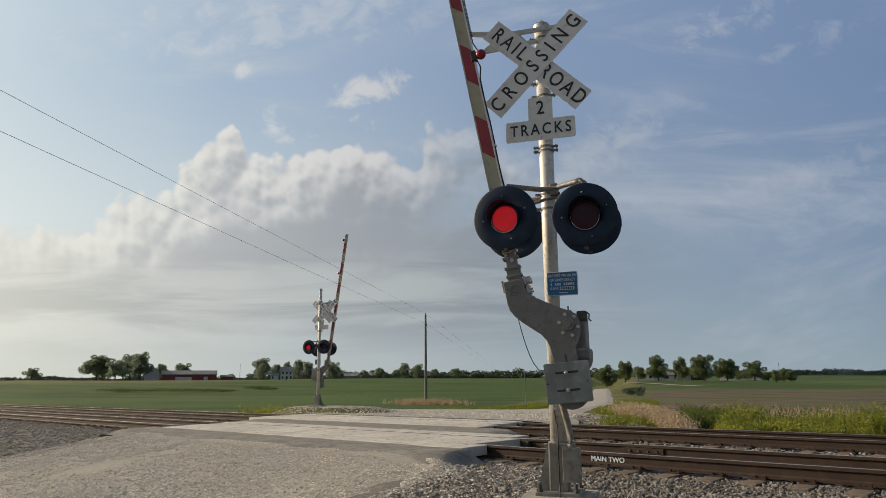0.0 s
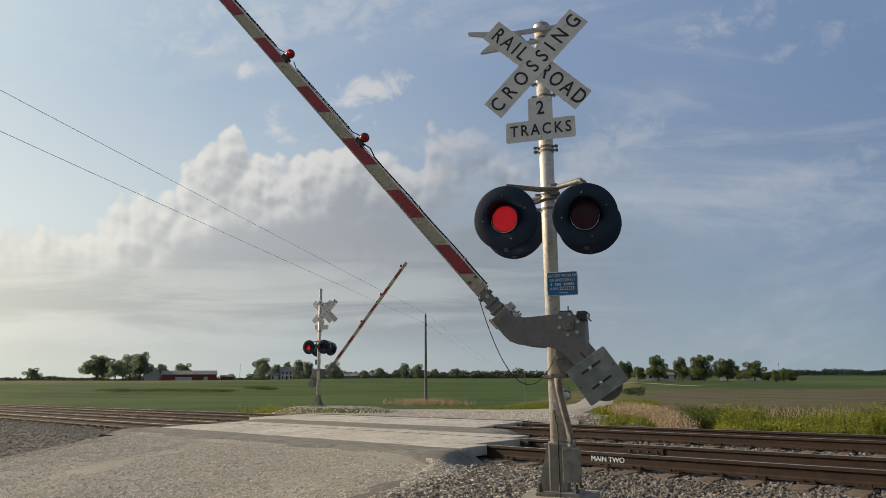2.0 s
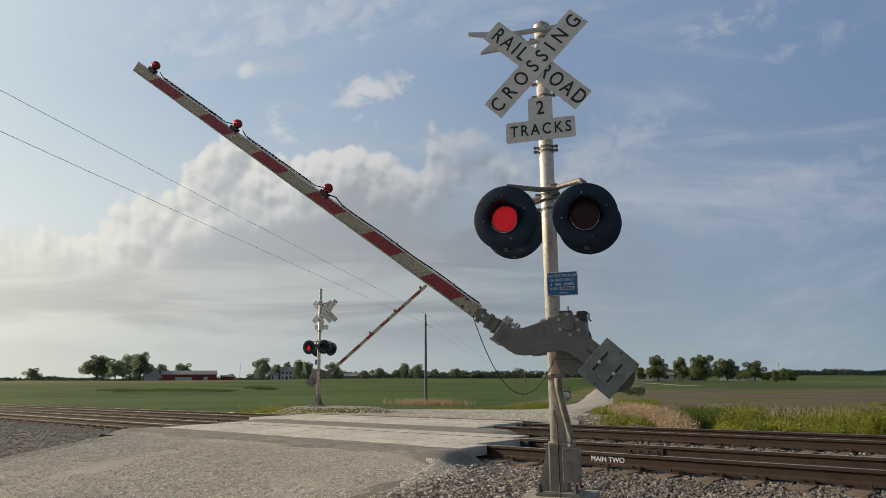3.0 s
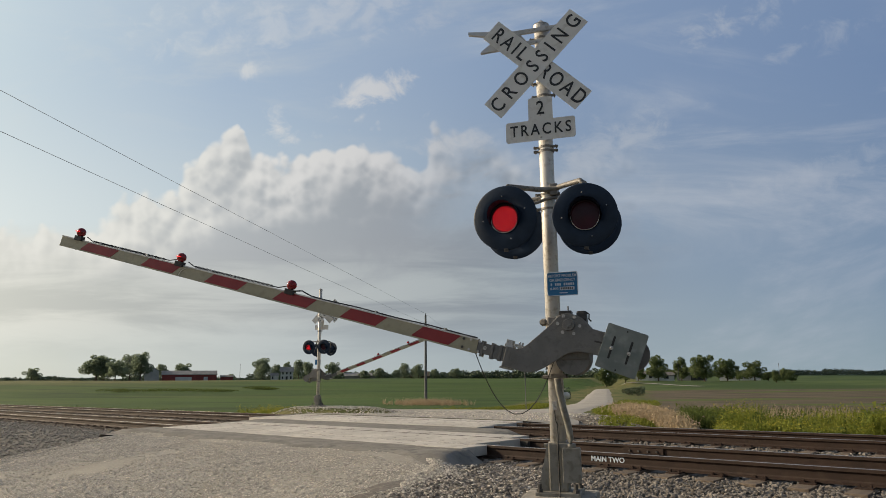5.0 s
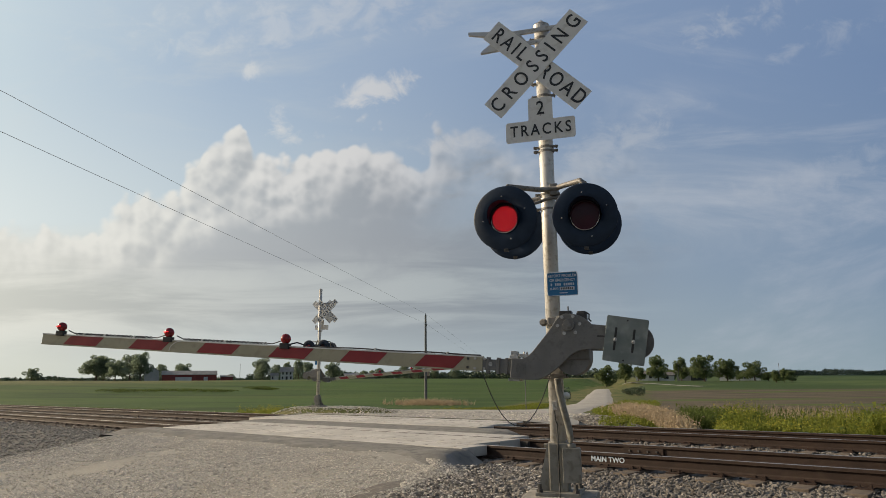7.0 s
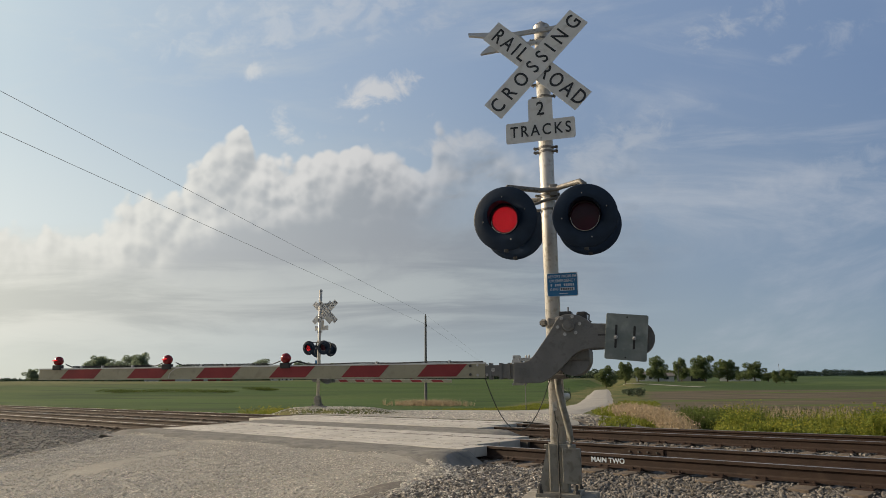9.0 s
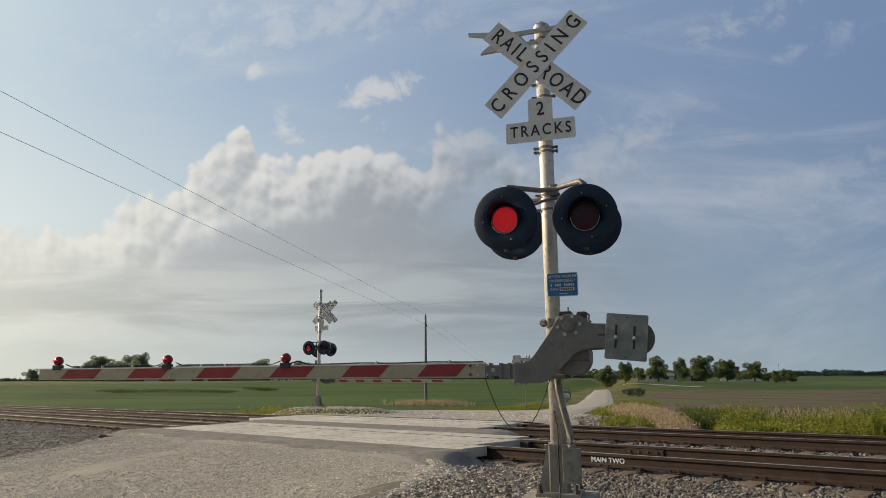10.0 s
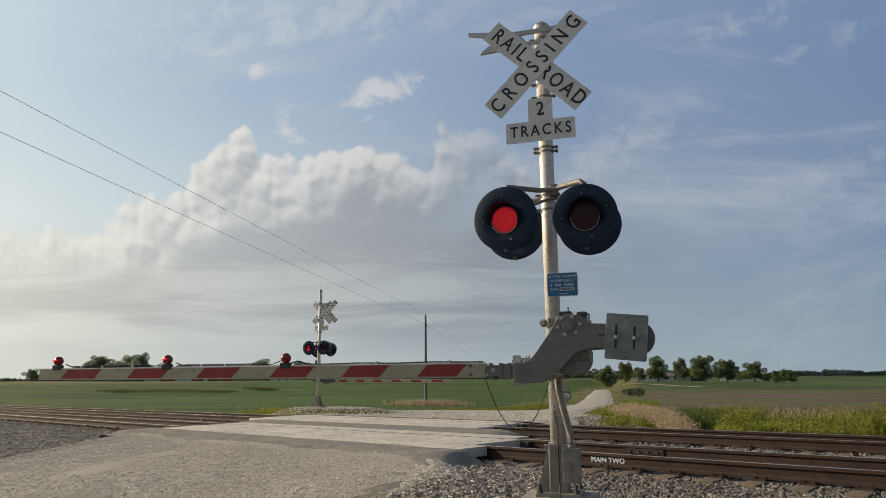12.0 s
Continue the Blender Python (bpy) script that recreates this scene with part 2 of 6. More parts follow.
def box(bm, x0, x1, y0, y1, z0, z1, bevel=0.0, m=None):
    r = bmesh.ops.create_cube(bm, size=1.0)
    vs = r["verts"]
    for v in vs:
        v.co = Vector(((x0 + x1) / 2 + v.co.x * (x1 - x0), (y0 + y1) / 2 + v.co.y * (y1 - y0), (z0 + z1) / 2 + v.co.z * (z1 - z0)))
    if bevel:
        es = list({e for v in vs for e in v.link_edges})
        r = bmesh.ops.bevel(bm, geom=es, offset=bevel, segments=2, affect="EDGES", profile=0.6)
        vs = list({v for f in r["faces"] for v in f.verts} | {v for v in vs if v.is_valid})
    if m is not None:
        bmesh.ops.transform(bm, matrix=m, verts=vs)
    return bm


def tube(bm, p0, p1, r0, r1=None, n=16, caps=True):
    p0, p1 = Vector(p0), Vector(p1)
    d = p1 - p0
    q = d.to_track_quat("Z", "Y").to_matrix().to_4x4()
    mid = Matrix.Translation((p0 + p1) / 2) @ q
    bmesh.ops.create_cone(bm, cap_ends=caps, cap_tris=False, segments=n, radius1=r0, radius2=r0 if r1 is None else r1, depth=d.length, matrix=mid)
    return bm


def ball(bm, c, r, u=14, v=9, sz=1.0):
    bmesh.ops.create_uvsphere(bm, u_segments=u, v_segments=v, radius=r, matrix=Matrix.Translation(c) @ Matrix.Diagonal((1, 1, sz, 1)))
    return bm


def prism(bm, pts, y0, y1, bevel=0.0):
    """A flat outline in x, z given thickness from y0 to y1 (y0 < y1); y0 faces the traffic."""
    vs = [bm.verts.new((x, y0, z)) for x, z in pts]
    f = bm.faces.new(vs)
    r = bmesh.ops.extrude_face_region(bm, geom=[f])
    top = [v for v in r["geom"] if isinstance(v, bmesh.types.BMVert)]
    for v in top:
        v.co.y = y1
    fs = list({fa for v in vs + top for fa in v.link_faces})
    bmesh.ops.recalc_face_normals(bm, faces=fs)
    if bevel:
        es = [e for e in {e for v in vs + top for e in v.link_edges} if abs(e.verts[0].co.y - e.verts[1].co.y) < 1e-6]
        bmesh.ops.bevel(bm, geom=es, offset=bevel, segments=2, affect="EDGES", profile=0.6)
    return bm


def rounded(x0, x1, z0, z1, r, n=5):
    pts = []
    for cx, cz, a0 in ((x1 - r, z1 - r, 0), (x0 + r, z1 - r, 90), (x0 + r, z0 + r, 180), (x1 - r, z0 + r, 270)):
        for i in range(n + 1):
            a = radians(a0 + 90 * i / n)
            pts.append((cx + r * math.cos(a), cz + r * math.sin(a)))
    return pts


def tube_path(bm, pts, r, n=8):
    """A round tube along a list of points."""
    rings = []
    pts = [Vector(p) for p in pts]
    for i, p in enumerate(pts):
        d = (pts[min(i + 1, len(pts) - 1)] - pts[max(i - 1, 0)]).normalized()
        q = d.to_track_quat("Z", "Y")
        rings.append([bm.verts.new(p + q @ Vector((r * math.cos(2 * math.pi * k / n), r * math.sin(2 * math.pi * k / n), 0))) for k in range(n)])
    for a, b in zip(rings, rings[1:]):
        for k in range(n):
            bm.faces.new((a[k], a[(k + 1) % n], b[(k + 1) % n], b[k]))
    bm.faces.new(rings[0][::-1])
    bm.faces.new(rings[-1])
    return bm


def text_mesh(body, size, material, parent, m, name="lettering", spacing=1.0, bold=0.0, width=1.0, align="CENTER", depth=0.0015):
    """Raised letters in the built-in font, standing in x, z and facing -y after m."""
    cu = bpy.data.curves.new(name, "FONT")
    cu.body, cu.size, cu.space_character, cu.offset, cu.extrude = body, size, spacing, bold, depth
    cu.align_x, cu.align_y = align, "CENTER"
    cu.resolution_u = 4
    tmp = new("tmp_text", cu)
    dg = bpy.context.evaluated_depsgraph_get()
    me = bpy.data.meshes.new_from_object(tmp.evaluated_get(dg))
    bpy.data.objects.remove(tmp)
    bpy.data.curves.remove(cu)
    me.transform(m @ Matrix.Rotation(radians(90), 4, "X") @ Matrix.Diagonal((width, 1, 1, 1)))
    me.materials.clear()
    me.materials.append(material)
    ob = new(name, me)
    ob.parent = parent
    return ob


def smooth01(t):
    t = max(0.0, min(1.0, t))
    return t * t * (3 - 2 * t)


# ---------------------------------------------------------------- lie of the land
RAIL_Y = (9.298, 10.803, 13.798, 15.303)     # heads of the four rails; the top of the rails is z = 0
SLANT = 0.488                                # the road crosses the tracks at a slant


def road_x(y):
    if y > 59:
        return -33.76 - 0.545 * (y - 59)
    if y > 16:
        return -15.87 - 0.416 * (y - 16)
    return -12.35 - SLANT * (y - 8.8)


def road_half(y):
    return 1.9 + 2.7 * smooth01(1 - (y - 22) / 22) if y > 8 else 5.0


def road_z(y):
    if y < 8.5:
        d = 8.5 - y
        return -0.03 - 0.018 * d - 0.0058 * d * d
    if y < 15.9:
        return 0.0
    d = y - 15.9
    return -0.03 - 0.72 * smooth01(d / 30) + 0.75 * smooth01((d - 35) / 110)


def ground_z(x, y):
    d = math.hypot(x, y)
    rise = 2.9 * smooth01((-x - 50) / 170) * smooth01((d - 55) / 330) + 2.6 * smooth01((d - 90) / 150) + 8.0 * smooth01((d - 280) / 1100)
    z = -0.8 + rise + 0.10 * noise.noise((x * 0.05, y * 0.05, 0)) + 0.5 * smooth01((d - 90) / 100) * noise.noise((x * 0.012, y * 0.012, 4))
    if y < 12:
        z = min(z, -0.9)
    # the road lies on a low bank
    off = abs(x - road_x(y)) * 0.9
    k = smooth01(1 - (off - road_half(y) - 0.4) / 5.0) if y > 12 else 0
    z = z * (1 - k) + (road_z(y) - 0.07) * k
    # gravel shoulder beyond the far track
    k = smooth01(1 - (y - 17.4) / 3.0) if y > 12 and x > -60 else 0
    z = z * (1 - k) + (-0.45) * k
    # mound under the far signal
    k = smooth01(1 - (math.hypot((x + 22.6) * 0.55, y - 18.2) - 1.0) / 1.9)
    z = max(z, z * (1 - k) + 0.18 * k)
    return z


def grid_mesh(xs, ys, zf):
    bm = bmesh.new()
    rows = [[bm.verts.new((x, y, zf(x, y))) for x in xs] for y in ys]
    for a, b in zip(rows, rows[1:]):
        for i in range(len(xs) - 1):
            bm.faces.new((a[i], a[i + 1], b[i + 1], b[i]))
    return bm


def steps(*spans):
    """Coordinates from spans (start, stop, count)."""
    out = []
    for a, b, n in spans:
        out += [a + (b - a) * i / n for i in range(n)]
    return out + [spans[-1][1]]


def land_material():
    """Green crop left of the road, a brown field right of it, rough grass between."""
    m = bpy.data.materials.new("fields_and_grass")
    m.use_nodes = True
    nt = m.node_tree
    b = nt.nodes["Principled BSDF"]
    b.inputs["Roughness"].default_value = 0.9
    b.inputs["Specular IOR Level"].default_value = 0.15
    geo = nt.nodes.new("ShaderNodeNewGeometry")
    sep = nt.nodes.new("ShaderNodeSeparateXYZ")
    nt.links.new(geo.outputs["Position"], sep.inputs[0])

    def math_n(op, a, c, d=None):
        n = nt.nodes.new("ShaderNodeMath")
        n.operation = op
        for i, v in enumerate((a, c) if d is None else (a, c, d)):
            if isinstance(v, (int, float)):
                n.inputs[i].default_value = v
            else:
                nt.links.new(v, n.inputs[i])
        return n.outputs[0]

    def noise_n(scale, detail=5.0, stretch=None):
        n = nt.nodes.new("ShaderNodeTexNoise")
        n.inputs["Scale"].default_value, n.inputs["Detail"].default_value = scale, detail
        v = geo.outputs["Position"]
        if stretch:
            mp = nt.nodes.new("ShaderNodeMapping")
            mp.vector_type = "TEXTURE"
            mp.inputs["Scale"].default_value = tuple(1 / k for k in stretch)
            mp.inputs["Rotation"].default_value = (0, 0, radians(40))
            nt.links.new(v, mp.inputs[0])
            v = mp.outputs[0]
        nt.links.new(v, n.inputs["Vector"])
        return n.outputs["Fac"]

    def step_n(v, lo, hi):
        n = nt.nodes.new("ShaderNodeMapRange")
        n.interpolation_type = "SMOOTHSTEP"
        n.inputs[1].default_value, n.inputs[2].default_value = lo, hi
        nt.links.new(v, n.inputs[0])
        return n.outputs[0]

    def mix_c(f, a, c):
        n = nt.nodes.new("ShaderNodeMix")
        n.data_type = "RGBA"
        nt.links.new(f, n.inputs[0])
        for i, v in ((6, a), (7, c)):
            if isinstance(v, tuple):
                n.inputs[i].default_value = rgb(v)
            else:
                nt.links.new(v, n.inputs[i])
        return n.outputs[2]

    x, y = sep.outputs[0], sep.outputs[1]
    q = math_n("ADD", math_n("MULTIPLY_ADD", y, SLANT, x), 12.35 - SLANT * 8.8)
    wob = math_n("MULTIPLY_ADD", noise_n(0.06), 10.0, -5.0)
    q = math_n("ADD", q, wob)
    d = math_n("SQRT", math_n("ADD", math_n("MULTIPLY", x, x), math_n("MULTIPLY", y, y)), 0)
    crop = mix_c(step_n(noise_n(0.03, 4), 0.35, 0.65), (0.036, 0.072, 0.012), (0.058, 0.104, 0.018))
    crop = mix_c(step_n(noise_n(0.9, 6, (0.10, 1.0, 1)), 0.42, 0.70), crop, (0.072, 0.118, 0.020))
    crop = mix_c(math_n("MULTIPLY", step_n(noise_n(0.06, 6, (0.25, 1.0, 1)), 0.50, 0.62), 0.5), crop, (0.085, 0.115, 0.028))
    crop = mix_c(math_n("MULTIPLY", step_n(noise_n(0.11, 6, (0.2, 1.0, 1)), 0.56, 0.66), 0.7), crop, (0.022, 0.045, 0.010))
    rough_grass = mix_c(step_n(noise_n(0.35, 6), 0.4, 0.62), (0.085, 0.105, 0.028), (0.16, 0.15, 0.055))
    rough_grass = mix_c(step_n(noise_n(2.5, 5), 0.55, 0.75), rough_grass, (0.24, 0.20, 0.095))
    brown = mix_c(step_n(noise_n(0.5, 6, (0.2, 1.0, 1)), 0.4, 0.6), (0.085, 0.066, 0.046), (0.145, 0.115, 0.080))
    brown = mix_c(step_n(noise_n(3.0, 6), 0.5, 0.7), brown, (0.10, 0.105, 0.045))
    brown = mix_c(step_n(noise_n(0.10, 5, (0.16, 1.0, 1)), 0.545, 0.60), brown, (0.095, 0.125, 0.030))
    field = mix_c(step_n(q, -7.5, -5.0), crop, rough_grass)
    right = math_n("MULTIPLY", step_n(q, 7.0, 11.0), step_n(math_n("ADD", y, wob), 41, 48))
    field = mix_c(right, field, brown)
    far_green = mix_c(step_n(noise_n(0.01, 4), 0.4, 0.6), (0.07, 0.105, 0.03), (0.13, 0.135, 0.055))
    field = mix_c(step_n(math_n("MULTIPLY_ADD", x, 0.9, d), 165, 190), field, far_green)
    beyond = math_n("MULTIPLY", step_n(d, 138, 146), step_n(q, 6.0, 9.0))
    field = mix_c(beyond, field, mix_c(step_n(noise_n(0.03, 4), 0.42, 0.58), (0.048, 0.080, 0.022), (0.085, 0.120, 0.034)))
    band = math_n("MULTIPLY", step_n(math_n("MULTIPLY", x, -1.0), 165, 200), step_n(math_n("MULTIPLY_ADD", wob, 3.0, d), 175, 215))
    band = math_n("MULTIPLY", band, math_n("SUBTRACT", 1.0, step_n(y, 130, 175)))
    field = mix_c(band, field, rough_grass)
    near = math_n("SUBTRACT", 1.0, step_n(y, 20.5, 25.0))
    field = mix_c(near, field, rough_grass)
    dirt = math_n("MULTIPLY", step_n(q, 2.0, 4.0), math_n("SUBTRACT", 1.0, step_n(math_n("ADD", q, math_n("MULTIPLY", y, 0.25)), 14.5, 17.0)))
    dirt = math_n("MULTIPLY", dirt, math_n("SUBTRACT", 1.0, step_n(y, 24.0, 29.0)))
    field = mix_c(dirt, field, mix_c(step_n(noise_n(0.9, 6), 0.42, 0.6), (0.15, 0.125, 0.095), (0.29, 0.255, 0.205)))
    nt.links.new(field, b.inputs["Base Color"])
    bp = nt.nodes.new("ShaderNodeBump")
    bp.inputs["Strength"].default_value, bp.inputs["Distance"].default_value = 0.8, 0.25
    nt.links.new(noise_n(1.1, 6, (1.0, 0.2, 1)), bp.inputs["Height"])
    nt.links.new(bp.outputs[0], b.inputs["Normal"])
    return m


LAND = land_material()


def build_ground():
    xs = steps((-4200, -1200, 10), (-1200, -420, 16), (-420, -80, 48), (-80, 20, 84), (20, 90, 16), (90, 420, 14), (420, 4200, 16))
    ys = steps((-4200, -400, 12), (-400, -20, 10), (-20, 14, 12), (14, 60, 56), (60, 300, 70), (300, 1200, 30), (1200, 4200, 14))
    ob = link_mesh("ground", grid_mesh(xs, ys, ground_z), LAND, smooth=True)
    tagged(ob, "green crop field, brown field and rough roadside grass", "ground", kind="structure")


def edge_wobble(s, k):
    return 0.35 * noise.noise((s * 0.7, k, 0)) + 0.12 * noise.noise((s * 3.1, k, 5))


def road_edge_right(y):
    return -7.25 - SLANT * (y - 9.3) + 0.45 * smooth01((7.6 - y) / 1.2) + (edge_wobble(y, 1) if y < 8 else 0)


def build_roads():
    # near side: gravel apron that widens towards the crossing
    bm = bmesh.new()
    ys = steps((-25, 0, 14), (0, 7.9, 52), (7.9, 8.42, 3))
    rows = []
    for y in ys:
        xr = road_edge_right(y) - 0.6 * smooth01((y - 6.6) / 1.2)
        xl = -17.9 - 0.72 * (y - 8.76) + (edge_wobble(y, 2) * 1.6 if y < 8 else 0)
        xl = min(xl, xr - 5)
        n = 56
        row = []
        for i in range(n + 1):
            f = i / n
            x = xl + (xr - xl) * f
            e = min(f, 1 - f) * (xr - xl)
            z = road_z(y) + 0.03 * noise.noise((x * 0.6, y * 0.6, 1)) + 0.012 * noise.noise((x * 3, y * 3, 2)) - 0.17 * (1 - smooth01(e / 0.55))
            if y > 7.6:
                z = road_z(y) - 0.004 - 0.17 * (1 - smooth01(e / 0.35))
            row.append(bm.verts.new((x, y, z)))
        rows.append(row)
    for a, b in zip(rows, rows[1:]):
        for i in range(len(a) - 1):
            bm.faces.new((a[i], a[i + 1], b[i + 1], b[i]))
    road = link_mesh("road", bm, GRAVEL, smooth=True)
    tagged(road, "pale limestone gravel road leading up to the rails", "road", kind="structure")
    # far side: the same road running on between the fields
    bm = bmesh.new()
    ys = steps((16.1, 60, 60), (60, 420, 60))
    rows = []
    for y in ys:
        h = road_half(y) / 0.9
        flare_l = 2.5 * smooth01(1 - (y - 18) / 14)
        flare_r = 0.8 * smooth01(1 - (y - 17) / 5)
        row = []
        for i in range(17):
            f = i / 16
            x = road_x(y) - h - flare_l + edge_wobble(y, 3) + (2 * h + flare_l + flare_r) * f
            e = min(f, 1 - f) * 2 * h
            z = max(road_z(y), ground_z(x, y) if y > 60 else -9) + 0.04 - 0.12 * (1 - smooth01(e / 1.0))
            row.append(bm.verts.new((x, y, z)))
        rows.append(row)
    for a, b in zip(rows, rows[1:]):
        for i in range(len(a) - 1):
            bm.faces.new((a[i], a[i + 1], b[i + 1], b[i]))
    far = link_mesh("road_far", bm, ROADDUST, smooth=True)
    tagged(far, "straight dusty gravel road running away between the fields", "road", kind="structure")


def build_lane():
    """A narrow pale lane that leaves the road for the houses."""
    bm = bmesh.new()
    rows = []
    for i in range(41):
        f = i / 40
        x, y = -96.0 + 36.0 * f, 176.0 - 24.0 * f + 3.0 * math.sin(3.0 * f)
        row = []
        for k in (-1.0, -0.5, 0.0, 0.5, 1.0):
            xx, yy = x + k * 0.58, y + k * 0.81 + 0.3 * noise.noise((f * 9, k, 2))
            row.append(bm.verts.new((xx, yy, ground_z(xx, yy) + 0.10)))
        rows.append(row)
    for a, b in zip(rows, rows[1:]):
        for k in range(4):
            bm.faces.new((a[k], b[k], b[k + 1], a[k + 1]))
    bmesh.ops.recalc_face_normals(bm, faces=bm.faces[:])
    ob = link_mesh("road_lane", bm, ROADDUST, smooth=True)
    tagged(ob, "narrow pale gravel lane between the fields and houses", "road", kind="structure")



def ballast_z(x, y):
    n = 0.03 * noise.noise((x * 1.7, y * 1.7, 3)) + 0.015 * noise.noise((x * 6, y * 6, 7))
    if y < 8.6:
        right = smooth01((x + 9) / 3)
        near = -0.232 + right * (0.13 * smooth01((8.2 - y) / 2.6)) - 0.22 * smooth01((5.6 - y) / 4.5) - (1 - right) * 0.25 * smooth01((7.4 - y) / 3.5)
        edge_r = -7.25 - SLANT * (y - 9.3)
        edge_l = -17.9 - 0.72 * (y - 8.76)
        under = smooth01((edge_r - 0.5 - x) / 0.8) * smooth01((x - edge_l - 0.9) / 0.8)
        return near + n - 0.32 * under
    if y < 16.2:
        mid = 0.0
        if 11.9 < y < 12.9:
            mid = -0.03
        return -0.232 + mid + n * 0.7
    return -0.232 - 0.40 * smooth01((y - 16.2) / 1.9) + n


def build_ballast():
    xs = steps((-170, -40, 52), (-40, -4, 110), (-4, 14, 60), (14, 90, 24))
    ys = steps((-12, 2, 10), (2, 9, 34), (9, 16.2, 26), (16.2, 18.6, 10))
    ob = link_mesh("ballast_bed", grid_mesh(xs, ys, ballast_z), BALLAST, smooth=True)
    tagged(ob, "grey crushed-stone ballast bed under the two tracks", "ballast", kind="structure")


# ---------------------------------------------------------------- tracks
RAIL_PROFILE = [(-0.076, -0.186), (0.076, -0.186), (0.076, -0.176), (0.02, -0.158), (0.0095, -0.14), (0.0095, -0.062), (0.018, -0.046), (0.0365, -0.04),
                (0.0365, -0.008), (0.028, -0.001), (-0.028, -0.001), (-0.0365, -0.008), (-0.0365, -0.04), (-0.018, -0.046), (-0.0095, -0.062), (-0.0095, -0.14), (-0.02, -0.158), (-0.076, -0.176)]


def build_rail(y):
    bm = bmesh.new()
    xs = steps((-170, -30, 10), (-30, 10, 10), (10, 90, 5))
    rings = [[bm.verts.new((x, y + p, z)) for p, z in RAIL_PROFILE] for x in xs]
    n = len(RAIL_PROFILE)
    for a, b in zip(rings, rings[1:]):
        for i in range(n):
            bm.faces.new((a[i], b[i], b[(i + 1) % n], a[(i + 1) % n]))
    bm.faces.new(rings[0])
    bm.faces.new(rings[-1][::-1])
    bmesh.ops.recalc_face_normals(bm, faces=bm.faces[:])
    rail = link_mesh("rail", bm, RAILRUST)
    part("running_surface", box(bmesh.new(), xs[0], xs[-1], y - 0.027, y + 0.027, -0.006, 0.001, 0.001), RAILTOP, rail, "worn bright running surface")
    tagged(rail, "rust-brown steel rail with a worn bright head", "rail", "rails of the two tracks")
    return rail


def joint_bar(rail, x, y, side, length=0.92):
    """A splice bar with bolts on the web of a rail; side -1 faces the near field."""
    bm = bmesh.new()
    y0 = y + side * 0.012
    box(bm, x - length / 2, x + length / 2, min(y0, y0 + side * 0.022), max(y0, y0 + side * 0.022), -0.145, -0.05, 0.006)
    bar = part("splice_bar", bm, RAILRUST, rail)
    bm = bmesh.new()
    for i in range(4):
        bx = x + (i - 1.5) * length / 4.4
        tube(bm, (bx, y0 + side * 0.02, -0.098), (bx, y0 + side * 0.045, -0.098), 0.017, n=6)
    loose("bolt", bm, DARKMETAL, bar)


def build_tracks():
    rails = [build_rail(y) for y in RAIL_Y]
    joint_bar(rails[1], -5.3, RAIL_Y[1], -1, 0.7)
    joint_bar(rails[0], -18.6, RAIL_Y[0], -1)
    # painted track name on the web of the near rail
    text_mesh("MAIN TWO", 0.105, BLUEINK, rails[0], pose(-5.14, RAIL_Y[0] - 0.0125, -0.098), "painted_name", bold=0.0025, width=1.0)


build_ground()
build_roads()
build_lane()
build_ballast()
build_tracks()


# ---------------------------------------------------------------- crossing surface
def slab(x0, x1, y0, y1, z=0.0, shear=0.0, h=0.16):
    bm = bmesh.new()
    box(bm, x0, x1, y0, y1, z - h, z, 0.012)
    if shear:
        for v in bm.verts:
            v.co.x -= shear * (v.co.y - (y0 + y1) / 2)
    return bm


def panel_slots(panel, x0, x1, y0, y1):
    """Dark lifting slots cast into a panel, as one joined piece."""
    bm = bmesh.new()
    for i in range(4):
        x = x0 + (x1 - x0) * (i + 0.5) / 4
        for y in ((y0 * 0.75 + y1 * 0.25), (y0 * 0.25 + y1 * 0.75)):
            box(bm, x - 0.05, x + 0.05, y - 0.012, y + 0.012, -0.004, 0.003)
    tagged(part("lifting_slots", bm, ASPHALT, panel), kind="stuff")


